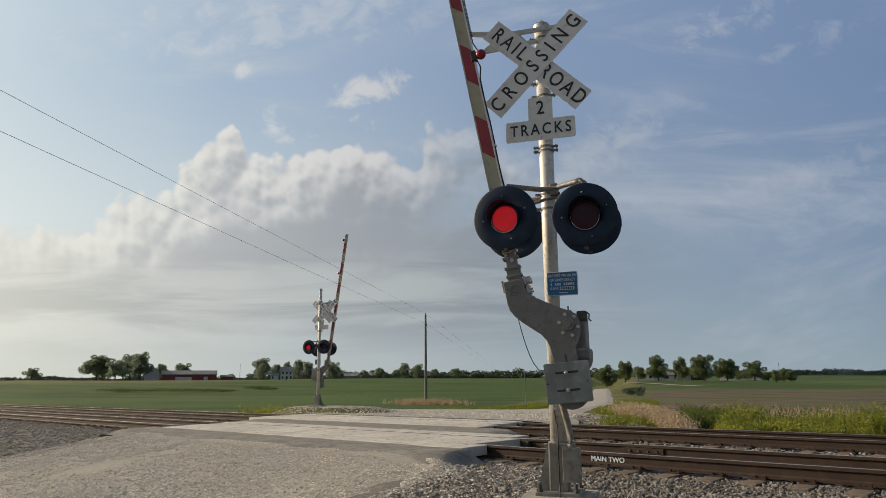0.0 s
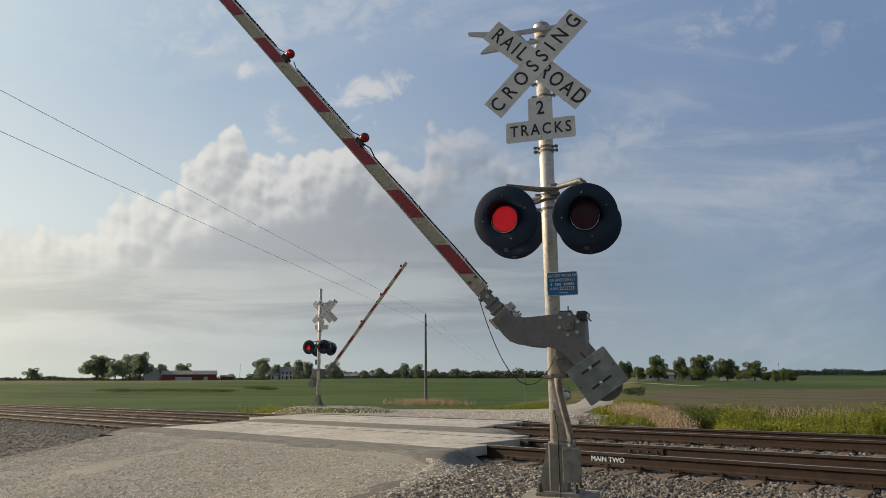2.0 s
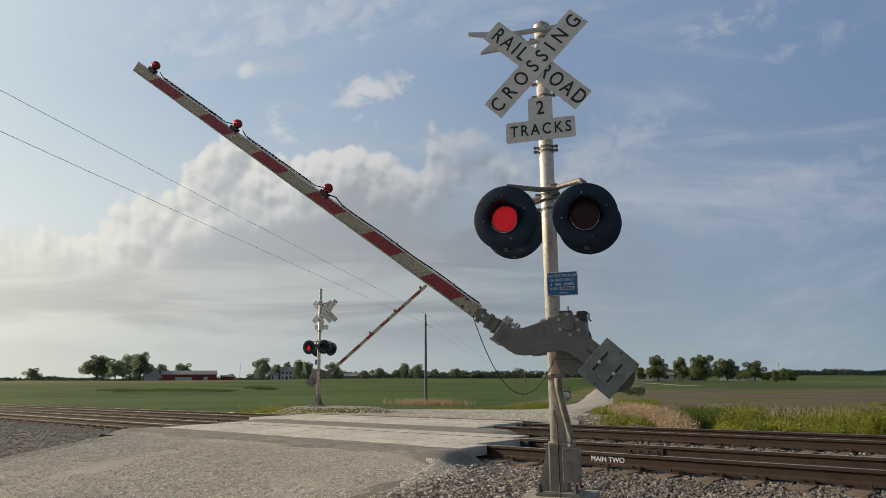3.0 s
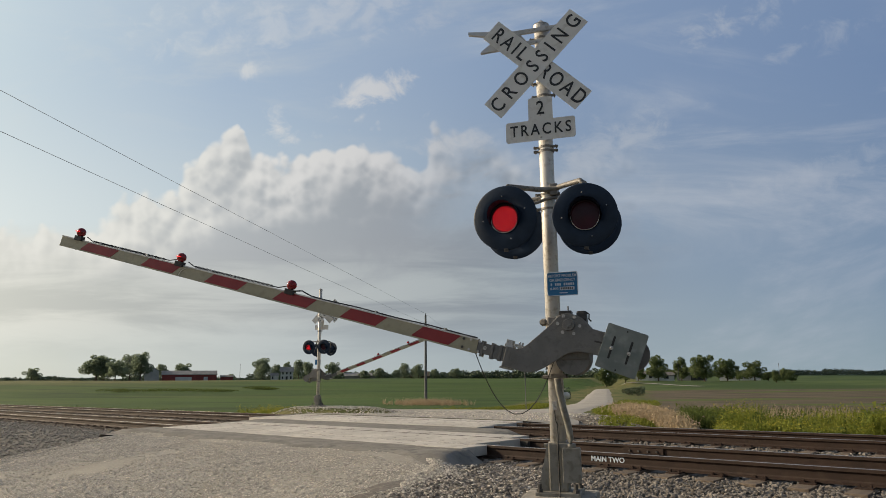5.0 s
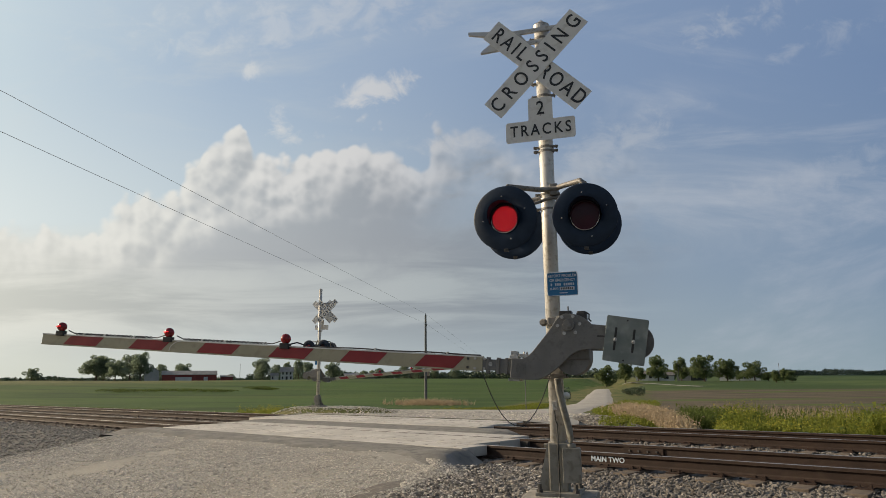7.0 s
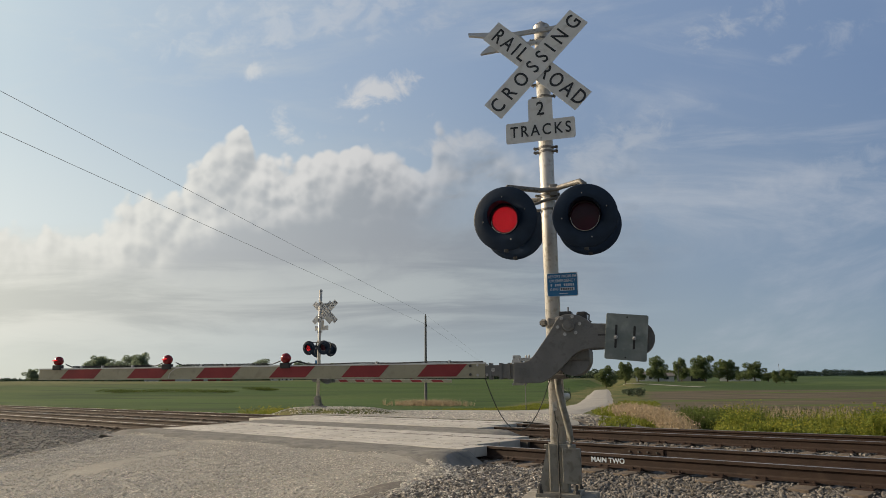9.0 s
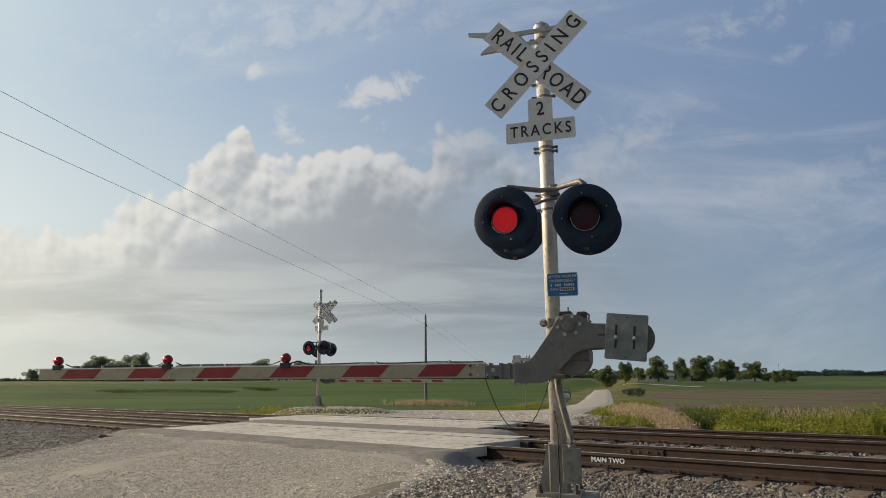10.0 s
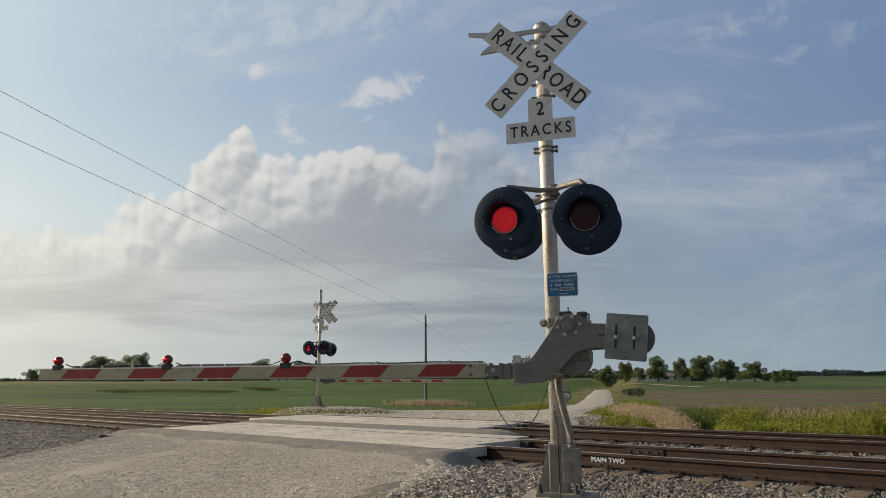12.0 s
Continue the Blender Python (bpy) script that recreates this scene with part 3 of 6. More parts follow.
def build_crossing():
    for k, (x0, x1) in enumerate(((-17.7, -7.35), (-20.75, -10.7))):
        ya, yb = RAIL_Y[2 * k], RAIL_Y[2 * k + 1]
        base = new("crossing_panels")
        tagged(base, "worn pale concrete panels between and beside the rails", "crossing", "level crossing surface", "structure")
        # strips added in the open gaps to draw their shade as dark lines
        for y0, y1, top in ((ya - 0.045, ya - 0.037, -0.02), (ya + 0.037, ya + 0.11, -0.04), (yb - 0.11, yb - 0.037, -0.04), (yb + 0.037, yb + 0.045, -0.02)):
            part("gap_shade_strip", box(bmesh.new(), x0 - 0.5, x1 - 0.2, y0 - 0.002, y1 + 0.002, -0.17, top), GAPSHADE, base, "dark strip standing for the shade in the gap beside a rail")
        n = 4
        w = (x1 - x0) / n
        for i in range(n):
            a, b = x0 + i * w, x0 + (i + 1) * w - 0.02
            for s in ((a, b, ya - 0.70, ya - 0.045), (a - 0.35, b - 0.35, ya + 0.11, (ya + yb) / 2 - 0.01), (a - 0.35, b - 0.35, (ya + yb) / 2 + 0.01, yb - 0.11), (a - 0.7, b - 0.7, yb + 0.045, yb + 0.68)):
                panel_slots(part("panel", slab(*s), CONCRETE, base), *s)
    # asphalt between the two tracks and along the far edge
    bm = bmesh.new()
    y0, y1 = RAIL_Y[1] + 0.69, RAIL_Y[2] - 0.71
    rows = []
    for y in steps((y0, y1, 8)):
        row = []
        for i in range(41):
            f = i / 40
            x = road_x(y) - 5.9 + 11.1 * f + 0.2 * noise.noise((y * 2, f * 3, 8))
            e = min(f, 1 - f) * 11
            row.append(bm.verts.new((x, y, -0.012 + 0.012 * noise.noise((x, y, 4)) - 0.19 * (1 - smooth01(e / 0.5)))))
        rows.append(row)
    for a, b in zip(rows, rows[1:]):
        for i in range(40):
            bm.faces.new((a[i], a[i + 1], b[i + 1], b[i]))
    ob = link_mesh("pavement", bm, ASPHALT, smooth=True)
    tagged(ob, "grey asphalt strip between the two tracks", "pavement", kind="structure")
    # asphalt lip on the near side of the panels
    bm = bmesh.new()
    rows = []
    y1 = RAIL_Y[0] - 0.71
    for j, y in enumerate(steps((y1 - 1.35, y1, 10))):
        row = []
        for i in range(61):
            f = i / 60
            x = -18.6 + 11.75 * f + 0.3 * (y1 - y) * f + 0.2 * noise.noise((y * 1.4, f * 5, 2))
            e = min(f, 1 - f) * 12
            fray = 0.5 * noise.noise((x * 0.9, 0, 3))
            z = -0.008 - 0.012 * (y1 - y) - 0.10 * smooth01((y1 - y - 0.85 - fray) / 0.4) + 0.012 * noise.noise((x * 1.3, y * 1.3, 6)) - 0.22 * (1 - smooth01(e / 0.45))
            row.append(bm.verts.new((x, y, z)))
        rows.append(row)
    for a, b in zip(rows, rows[1:]):
        for i in range(60):
            bm.faces.new((a[i], a[i + 1], b[i + 1], b[i]))
    ob = link_mesh("pavement_lip", bm, ASPHALT, smooth=True)
    tagged(ob, "patched dark asphalt lip along the crossing panels", "pavement", kind="structure")


build_crossing()


# ---------------------------------------------------------------- sky backdrop
def cloud_material():
    m = bpy.data.materials.new("evening_cloud_bank")
    m.use_nodes = True
    nt = m.node_tree
    nt.nodes.clear()
    uv = nt.nodes.new("ShaderNodeUVMap")
    uv.uv_map = "sky"
    sep = nt.nodes.new("ShaderNodeSeparateXYZ")
    nt.links.new(uv.outputs[0], sep.inputs[0])
    x, y = sep.outputs[0], sep.outputs[1]

    def mth(op, a, c=0.0, d=0.0):
        n = nt.nodes.new("ShaderNodeMath")
        n.operation = op
        for i, v in enumerate((a, c, d)):
            if isinstance(v, (int, float)):
                n.inputs[i].default_value = v
            else:
                nt.links.new(v, n.inputs[i])
        return n.outputs[0]

    def nse(scale, detail=6.0, stretch=(1, 1, 1), rot=0.0, rough=0.55, dist=0.0, move=(0, 0, 0)):
        mp = nt.nodes.new("ShaderNodeMapping")
        mp.inputs["Scale"].default_value = stretch
        mp.inputs["Rotation"].default_value = (0, 0, radians(rot))
        mp.inputs["Location"].default_value = move
        nt.links.new(uv.outputs[0], mp.inputs[0])
        n = nt.nodes.new("ShaderNodeTexNoise")
        n.inputs["Scale"].default_value, n.inputs["Detail"].default_value = scale, detail
        n.inputs["Roughness"].default_value, n.inputs["Distortion"].default_value = rough, dist
        nt.links.new(mp.outputs[0], n.inputs["Vector"])
        return n.outputs["Fac"]

    def stp(v, lo, hi):
        n = nt.nodes.new("ShaderNodeMapRange")
        n.interpolation_type = "SMOOTHSTEP"
        n.inputs[1].default_value, n.inputs[2].default_value = lo, hi
        nt.links.new(v, n.inputs[0])
        return n.outputs[0]

    def mix_c(f, a, c):
        n = nt.nodes.new("ShaderNodeMix")
        n.data_type = "RGBA"
        nt.links.new(f, n.inputs[0])
        for i, v in ((6, a), (7, c)):
            if isinstance(v, tuple):
                n.inputs[i].default_value = rgb(v)
            else:
                nt.links.new(v, n.inputs[i])
        return n.outputs[2]

    def ramp(v, stops):
        n = nt.nodes.new("ShaderNodeValToRGB")
        el = n.color_ramp.elements
        while len(el) < len(stops):
            el.new(0.5)
        for e, (p, c) in zip(el, stops):
            e.position, e.color = p, rgb(c if isinstance(c, tuple) else (c, c, c))
        nt.links.new(v, n.inputs[0])
        return n.outputs[0]

    def blob(cx, cy, rx, ry, rot=0.0):
        """1 in the middle of an ellipse, 0 outside."""
        c, s = math.cos(radians(rot)), math.sin(radians(rot))
        dx, dy = mth("SUBTRACT", x, cx), mth("SUBTRACT", y, cy)
        a = mth("DIVIDE", mth("ADD", mth("MULTIPLY", dx, c), mth("MULTIPLY", dy, s)), rx)
        b = mth("DIVIDE", mth("SUBTRACT", mth("MULTIPLY", dy, c), mth("MULTIPLY", dx, s)), ry)
        return mth("SUBTRACT", 1.0, mth("SQRT", mth("ADD", mth("MULTIPLY", a, a), mth("MULTIPLY", b, b))))

    # clear sky behind: brighter and warmer to the left and low down
    high = ramp(mth("DIVIDE", x, 1.568), [(0.0, (0.56, 0.66, 0.72)), (0.25, (0.37, 0.47, 0.60)), (0.6, (0.225, 0.31, 0.46)), (1.0, (0.165, 0.245, 0.40))])
    low = ramp(mth("DIVIDE", x, 1.568), [(0.0, (0.66, 0.67, 0.58)), (0.3, (0.495, 0.53, 0.515)), (0.6, (0.35, 0.41, 0.435)), (1.0, (0.275, 0.355, 0.405))])
    mid = ramp(mth("DIVIDE", x, 1.568), [(0.0, (0.72, 0.78, 0.77)), (0.3, (0.50, 0.59, 0.64)), (0.6, (0.26, 0.335, 0.43)), (1.0, (0.205, 0.285, 0.40))])
    sky = mix_c(stp(y, 0.42, 0.80), mix_c(stp(y, 0.18, 0.46), low, mid), high)
    # wispy veil
    veil = mth("MULTIPLY", stp(nse(2.6, 7, (0.8, 2.2, 1), -16, 0.6, 0.6), 0.45, 0.75), stp(nse(1.3, 3, (1, 1.4, 1), 0, 0.5, 0, (3, 1, 0)), 0.38, 0.62))
    warm = ramp(mth("DIVIDE", x, 1.568), [(0.0, (0.66, 0.70, 0.69)), (0.4, (0.50, 0.54, 0.57)), (1.0, (0.42, 0.46, 0.54))])
    sky = mix_c(mth("MULTIPLY", veil, 0.7), sky, warm)
    # broad torn streaks over the blue
    torn = mth("MULTIPLY", stp(nse(3.6, 8, (0.55, 1.9, 1), -20, 0.62, 0.9, (8, 3, 0)), 0.44, 0.70), stp(nse(1.6, 3, (1, 1.3, 1), 0, 0.5, 0, (1, 6, 0)), 0.40, 0.58))
    torn = mth("MULTIPLY", torn, stp(y, 0.36, 0.52))
    sky = mix_c(mth("MULTIPLY", torn, 0.42), sky, warm)
    # low flat layers, cream to the left, slate to the right
    span = mth("DIVIDE", x, 1.568)
    flat = stp(nse(2.3, 7, (0.75, 6.5, 1), 3, 0.58, 0.5, (0.4, 0.2, 0)), 0.40, 0.60)
    fade = mth("MULTIPLY", stp(y, 0.225, 0.34), mth("SUBTRACT", 1.0, stp(y, 0.43, 0.50)))
    fade = mth("MULTIPLY", fade, mth("SUBTRACT", 1.0, stp(x, 0.80, 1.30)))
    cream = ramp(span, [(0.0, (0.76, 0.75, 0.67)), (0.3, (0.51, 0.53, 0.515)), (0.6, (0.345, 0.39, 0.415)), (1.0, (0.30, 0.36, 0.42))])
    slate = ramp(span, [(0.0, (0.60, 0.60, 0.54)), (0.15, (0.47, 0.48, 0.455)), (0.35, (0.315, 0.335, 0.35)), (0.6, (0.24, 0.275, 0.315)), (1.0, (0.27, 0.33, 0.40))])
    sky = mix_c(mth("MULTIPLY", fade, 0.9), sky, mix_c(flat, cream, slate))
    # the heaped bank: a skyline that climbs from the left, with rounded heads
    line = ramp(mth("DIVIDE", mth("ADD", x, 0.010), 1.568), [(0.000, 0.477), (0.064, 0.486), (0.128, 0.490), (0.145, 0.516), (0.191, 0.547), (0.217, 0.580), (0.249, 0.626), (0.274, 0.650), (0.288, 0.618), (0.319, 0.618), (0.357, 0.632), (0.383, 0.636), (0.415, 0.646), (0.440, 0.634), (0.457, 0.620), (0.475, 0.590), (0.494, 0.632), (0.529, 0.650), (0.574, 0.642), (0.596, 0.582), (0.638, 0.606), (0.676, 0.632), (0.717, 0.654), (0.733, 0.612), (0.765, 0.552), (0.829, 0.510), (1.000, 0.462)])

    def heaps(dx, dy):
        """Height of the rounded heads at a place shifted by dx, dy."""
        out = None
        for scale, share, soft, mv in ((11.0, 0.55, 0.35, 1.0), (25.0, 0.30, 0.3, 4.0), (60.0, 0.15, 0.3, 9.0)):
            warp = nt.nodes.new("ShaderNodeTexNoise")
            warp.inputs["Scale"].default_value, warp.inputs["Detail"].default_value = scale * 0.8, 3.0
            at_n = nt.nodes.new("ShaderNodeVectorMath")
            at_n.operation = "ADD"
            at_n.inputs[1].default_value = (dx, dy, mv)
            nt.links.new(uv.outputs[0], at_n.inputs[0])
            nt.links.new(at_n.outputs[0], warp.inputs["Vector"])
            push = nt.nodes.new("ShaderNodeVectorMath")
            push.operation = "MULTIPLY_ADD"
            push.inputs[1].default_value = (0.5 / scale, 0.5 / scale, 0.0)
            nt.links.new(warp.outputs["Color"], push.inputs[0])
            nt.links.new(at_n.outputs[0], push.inputs[2])
            v = nt.nodes.new("ShaderNodeTexVoronoi")
            v.feature = "SMOOTH_F1"
            v.inputs["Scale"].default_value, v.inputs["Smoothness"].default_value = scale, soft
            nt.links.new(push.outputs[0], v.inputs["Vector"])
            h = mth("MULTIPLY", mth("SUBTRACT", 1.0, v.outputs["Distance"]), share)
            out = h if out is None else mth("ADD", out, h)
        return out

    heap_a = heaps(0.0, 0.0)
    relief = mth("SUBTRACT", heap_a, heaps(-0.010, 0.014))
    depth = mth("ADD", mth("SUBTRACT", line, y), mth("MULTIPLY_ADD", heap_a, 0.16, -0.072))
    wide = nse(3.2, 5, (1, 2.0, 1), 8, 0.5, 0.3, (7.3, 1.0, 0))
    fray = nse(9.0, 6, (0.8, 1.6, 1), -14, 0.6, 0.4, (2.0, 8.0, 0))
    sharp = mth("SUBTRACT", 1.0, stp(x, 0.66, 0.95))
    edge = mth("ADD", mth("MULTIPLY", stp(depth, -0.004, 0.022), sharp), mth("MULTIPLY", mth("MULTIPLY", stp(depth, -0.03, 0.09), stp(fray, 0.40, 0.62)), mth("MULTIPLY", mth("SUBTRACT", 1.0, sharp), 0.85)))
    body = mth("MULTIPLY", edge, stp(mth("MULTIPLY_ADD", fray, 0.12, mth("SUBTRACT", y, 0.06)), 0.36, 0.46))
    body = mth("MULTIPLY", body, mth("SUBTRACT", 1.0, stp(x, 0.95, 1.30)))
    bright = ramp(span, [(0.0, (0.80, 0.79, 0.73)), (0.2, (0.77, 0.76, 0.71)), (0.3, (0.72, 0.71, 0.685)), (0.42, (0.64, 0.635, 0.63)), (0.52, (0.50, 0.515, 0.54)), (0.7, (0.44, 0.475, 0.525)), (1.0, (0.42, 0.46, 0.53))])
    shade = ramp(span, [(0.0, (0.66, 0.66, 0.61)), (0.22, (0.46, 0.48, 0.49)), (0.36, (0.355, 0.38, 0.405)), (0.46, (0.30, 0.325, 0.36)), (0.55, (0.255, 0.29, 0.335)), (0.7, (0.25, 0.295, 0.36)), (1.0, (0.26, 0.31, 0.39))])
    light = mth("ADD", mth("SUBTRACT", mth("MULTIPLY_ADD", wide, 1.5, 0.10), mth("MULTIPLY", mth("MAXIMUM", depth, 0.0), 5.8)), mth("MULTIPLY", mth("MULTIPLY", relief, 3.2), mth("SUBTRACT", 1.0, mth("MULTIPLY", stp(depth, 0.06, 0.20), 0.75))))
    cloud = mix_c(stp(light, -0.25, 1.15), shade, bright)
    sky = mix_c(mth("MULTIPLY", body, 0.93), sky, cloud)
    # single small clouds
    small_n = mth("MULTIPLY_ADD", nse(17.0, 8, (1, 1.3, 1), -15, 0.62, 0.5, (2, 7, 0)), 3.4, -1.85)
    for cx, cy, rx, ry, rot, amount in ((0.652, 0.722, 0.060, 0.024, 26, 0.75), (0.445, 0.757, 0.028, 0.013, -10, 0.45), (0.484, 0.665, 0.022, 0.034, 20, 0.7), (1.31, 0.845, 0.085, 0.03, 20, 0.5),
                                        (1.40, 0.79, 0.045, 0.013, 22, 0.35), (1.08, 0.63, 0.11, 0.035, 20, 0.45), (1.48, 0.815, 0.05, 0.02, 14, 0.35), (0.79, 0.635, 0.05, 0.025, 0, 0.6),
                                        (1.45, 0.57, 0.16, 0.03, 16, 0.3), (0.55, 0.86, 0.26, 0.05, 6, 0.3)):
        b = stp(mth("ADD", blob(cx, cy, rx * 1.7, ry * 1.7, rot), small_n), 0.10, 1.05)
        sky = mix_c(mth("MULTIPLY", b, amount), sky, bright)
    em = nt.nodes.new("ShaderNodeEmission")
    nt.links.new(sky, em.inputs["Color"])
    em.inputs["Strength"].default_value = 1.0
    out = nt.nodes.new("ShaderNodeOutputMaterial")
    nt.links.new(em.outputs[0], out.inputs["Surface"])
    return m


def build_backdrop():
    """A leaning sheet of sky far beyond the fields; nearer overhead than at the horizon, as the cloud deck is."""
    me = bpy.data.meshes.new("sky_backdrop")
    nu, nv = 90, 70
    tilt = radians(11.52)
    verts, uvs = [], []
    for j in range(nv + 1):
        e = radians(-4.0 + 46.0 * j / nv)                  # height above the horizon straight ahead
        yy = 4400 * 0.23 / (0.23 + max(0.0, math.tan(e)))
        for i in range(nu + 1):
            xx = yy * (-1.0 + 2.0 * i / nu)
            zz = yy * math.tan(e)
            verts.append((xx, yy, zz))
            up = zz * math.cos(tilt) - yy * math.sin(tilt)
            dp = yy * math.cos(tilt) + zz * math.sin(tilt)
            uvs.append((0.784 + 1.192 * xx / dp, 0.441 + 1.192 * up / dp))
    faces = [(j * (nu + 1) + i, j * (nu + 1) + i + 1, (j + 1) * (nu + 1) + i + 1, (j + 1) * (nu + 1) + i) for j in range(nv) for i in range(nu)]
    me.from_pydata(verts, [], faces)
    layer = me.uv_layers.new(name="sky")
    for loop in me.loops:
        layer.data[loop.index].uv = uvs[loop.vertex_index]
    me.materials.append(cloud_material())
    ob = new("sky_backdrop", me)
    tagged(ob, "pale evening sky with a drifting bank of heaped cloud", "sky", kind="structure")
    return ob


SKY = build_backdrop()


# ---------------------------------------------------------------- crossing signals
# A signal stands at its own origin: x to the right of the oncoming driver, -y towards the driver, z up.
PIVOT = Vector((0.181, -0.36, 1.408))
ARM_LAMPS = ((-5.402, -0.186), (-4.014, -0.200), (-2.675, -0.212))


def gate_lamp(arm, x, z):
    """A red globe on a black foot; the lit diodes sit on a carrier that turns inside the globe."""
    lamp = part("gate_lamp", box(bmesh.new(), x - 0.05, x + 0.05, -0.028, 0.028, z - 0.098, z - 0.045, 0.006), RUBBER, arm)
    part("globe", ball(bmesh.new(), (x, 0.0, z - 0.003), 0.049, 18, 12), GLOBERED, lamp, "red plastic globe", smooth=True)
    bm = bmesh.new()
    for dx in (-0.021, -0.007, 0.007, 0.021):
        box(bm, dx - 0.0055, dx + 0.0055, -0.058, -0.046, -0.0045 + 0.004 * (dx > 0), 0.0045 + 0.004 * (dx > 0), 0.002)
    led = part("diode_strip", bm, LEDON, lamp, "lit red diodes")
    led.location = (x, 0, z)
    return led


def build_arm(owner):
    """The moving arm with its side casting and counterweight; its origin is the shaft."""
    arm = new("gate_arm")
    arm.parent = owner
    arm.location = PIVOT
    outline = [(-0.478, -0.296), (-0.483, -0.467), (-0.40, -0.470), (-0.30, -0.472), (-0.235, -0.466), (-0.17, -0.432), (-0.10, -0.375), (-0.03, -0.305), (0.03, -0.245), (0.085, -0.212),
               (0.144, -0.196), (0.33, -0.19), (0.33, 0.005), (0.19, 0.012), (0.155, 0.045), (0.10, 0.078), (0.04, 0.094), (-0.03, 0.094), (-0.08, 0.075), (-0.115, 0.03),
               (-0.17, -0.06), (-0.24, -0.155), (-0.30, -0.235), (-0.345, -0.280), (-0.39, -0.296)]
    casting = part("side_casting", prism(bmesh.new(), outline[::-1], -0.03, 0.012, 0.006), CAST, arm, "grey painted arm casting")
    bm = bmesh.new()
    box(bm, -0.478, -0.30, 0.012, 0.16, -0.467, -0.30, 0.006)
    part("arm_socket", bm, CAST, casting)
    bm = bmesh.new()
    for x, z, r in [(-0.50, -0.302, 0), (-0.42, -0.285, 0), (-0.33, -0.285, 0)]:
        box(bm, x, x + 0.075, 0.0, 0.13, z, z + 0.028, 0.003)
    box(bm, -0.50, -0.40, -0.01, 0.15, -0.487, -0.470, 0.002)
    box(bm, -0.495, -0.44, 0.02, 0.12, -0.275, -0.235, 0.003)
    for x in (-0.385, -0.36, -0.31):
        tube(bm, (x, 0.06, -0.29), (x, 0.06, -0.235), 0.009, n=6)
    loose("mounting_flange", bm, GALV, casting)
    # cast badge as a plain raised frame
    bm = bmesh.new()
    for a, b, c, d in ((-0.435, -0.355, -0.345, -0.338), (-0.435, -0.355, -0.418, -0.411), (-0.435, -0.428, -0.411, -0.345), (-0.362, -0.355, -0.411, -0.345), (-0.418, -0.372, -0.362, -0.355), (-0.418, -0.372, -0.401, -0.394),
                       (-0.418, -0.411, -0.394, -0.362), (-0.379, -0.372, -0.394, -0.362)):
        box(bm, a, b, -0.034, -0.029, c, d)
    part("cast_badge", bm, CAST, casting)
    # shaft hub and its ring of bolts
    bm = bmesh.new()
    tube(bm, (0, -0.05, 0), (0, -0.028, 0), 0.048, 0.052, 24)
    tube(bm, (0, -0.064, 0), (0, -0.05, 0), 0.026, n=6)
    part("shaft_hub", bm, CAST, casting)
    for i in range(6):
        a = radians(60 * i + 8)
        bm = bmesh.new()
        tube(bm, (0.092 * math.cos(a), -0.044, 0.078 * math.sin(a)), (0.092 * math.cos(a), -0.029, 0.078 * math.sin(a)), 0.015, 0.013, 8)
        part("hub_bolt", bm, GALV, casting)
    bm = bmesh.new()
    box(bm, 0.235, 0.30, -0.0315, -0.029, -0.093, -0.078)
    part("casting_slot", bm, DARKMETAL, casting)
    # counterweight: slotted plate in front, round weights behind
    turn = Matrix.Translation((0.462, 0, -0.112)) @ Matrix.Rotation(radians(6.0), 4, "Y")
    bm = prism(bmesh.new(), rounded(-0.166, 0.166, -0.186, 0.186, 0.014)[::-1], -0.062, -0.034, 0.003)
    bmesh.ops.transform(bm, matrix=turn, verts=bm.verts)
    plate = part("counterweight_plate", bm, WEIGHT, arm, "scratched green-grey counterweight plate")
    for sx in (-0.082, 0.062):
        bm = prism(bmesh.new(), rounded(sx - 0.009, sx + 0.009, -0.095, 0.095, 0.008, 3)[::-1], -0.0635, -0.0615)
        bmesh.ops.transform(bm, matrix=turn, verts=bm.verts)
        part("slot", bm, RUBBER, plate)
        bm = bmesh.new()
        tube(bm, (sx, -0.082, -0.006), (sx, -0.062, -0.006), 0.017, 0.015, 8)
        ball(bm, (sx, -0.082, -0.006), 0.010, 8, 6)
        bmesh.ops.transform(bm, matrix=turn, verts=bm.verts)
        part("clamp_bolt", bm, GALV, plate)
    bm = bmesh.new()
    for sx, sz in ((0.0, 0.160), (0.0, -0.165)):
        tube(bm, (sx, -0.064, sz), (sx, -0.058, sz), 0.007, n=10)
    bmesh.ops.transform(bm, matrix=turn, verts=bm.verts)
    loose("drilled_hole", bm, RUBBER, plate)
    bm = bmesh.new()
    tube(bm, (0.545, 0.03, -0.115), (0.545, 0.16, -0.115), 0.14, n=32)
    box(bm, 0.27, 0.60, 0.013, 0.05, -0.19, 0.0, 0.004)
    part("round_weights", bm, CAST, arm, "stack of round iron weights")
    # second casting on the other side of the mechanism
    part("rear_casting", prism(bmesh.new(), [(x * 0.97, z * 0.97) for x, z in outline if x > -0.2][::-1], 0.34, 0.37, 0.004), CAST, arm)
    # adapter between casting and arm
    bm = bmesh.new()
    box(bm, -0.60, -0.47, 0.012, 0.075, -0.428, -0.305, 0.004)
    box(bm, -0.76, -0.60, 0.006, 0.06, -0.410, -0.315, 0.004)
    for x in (-0.525, -0.60, -0.69):
        box(bm, x - 0.012, x + 0.012, 0.0, 0.082, -0.436, -0.297, 0.003)
    adapter = part("arm_adapter", bm, CAST, arm, "grey breakaway bracket")
    bm = bmesh.new()
    tube(bm, (-0.665, 0.0, -0.355), (-0.665, 0.008, -0.355), 0.017, n=14)
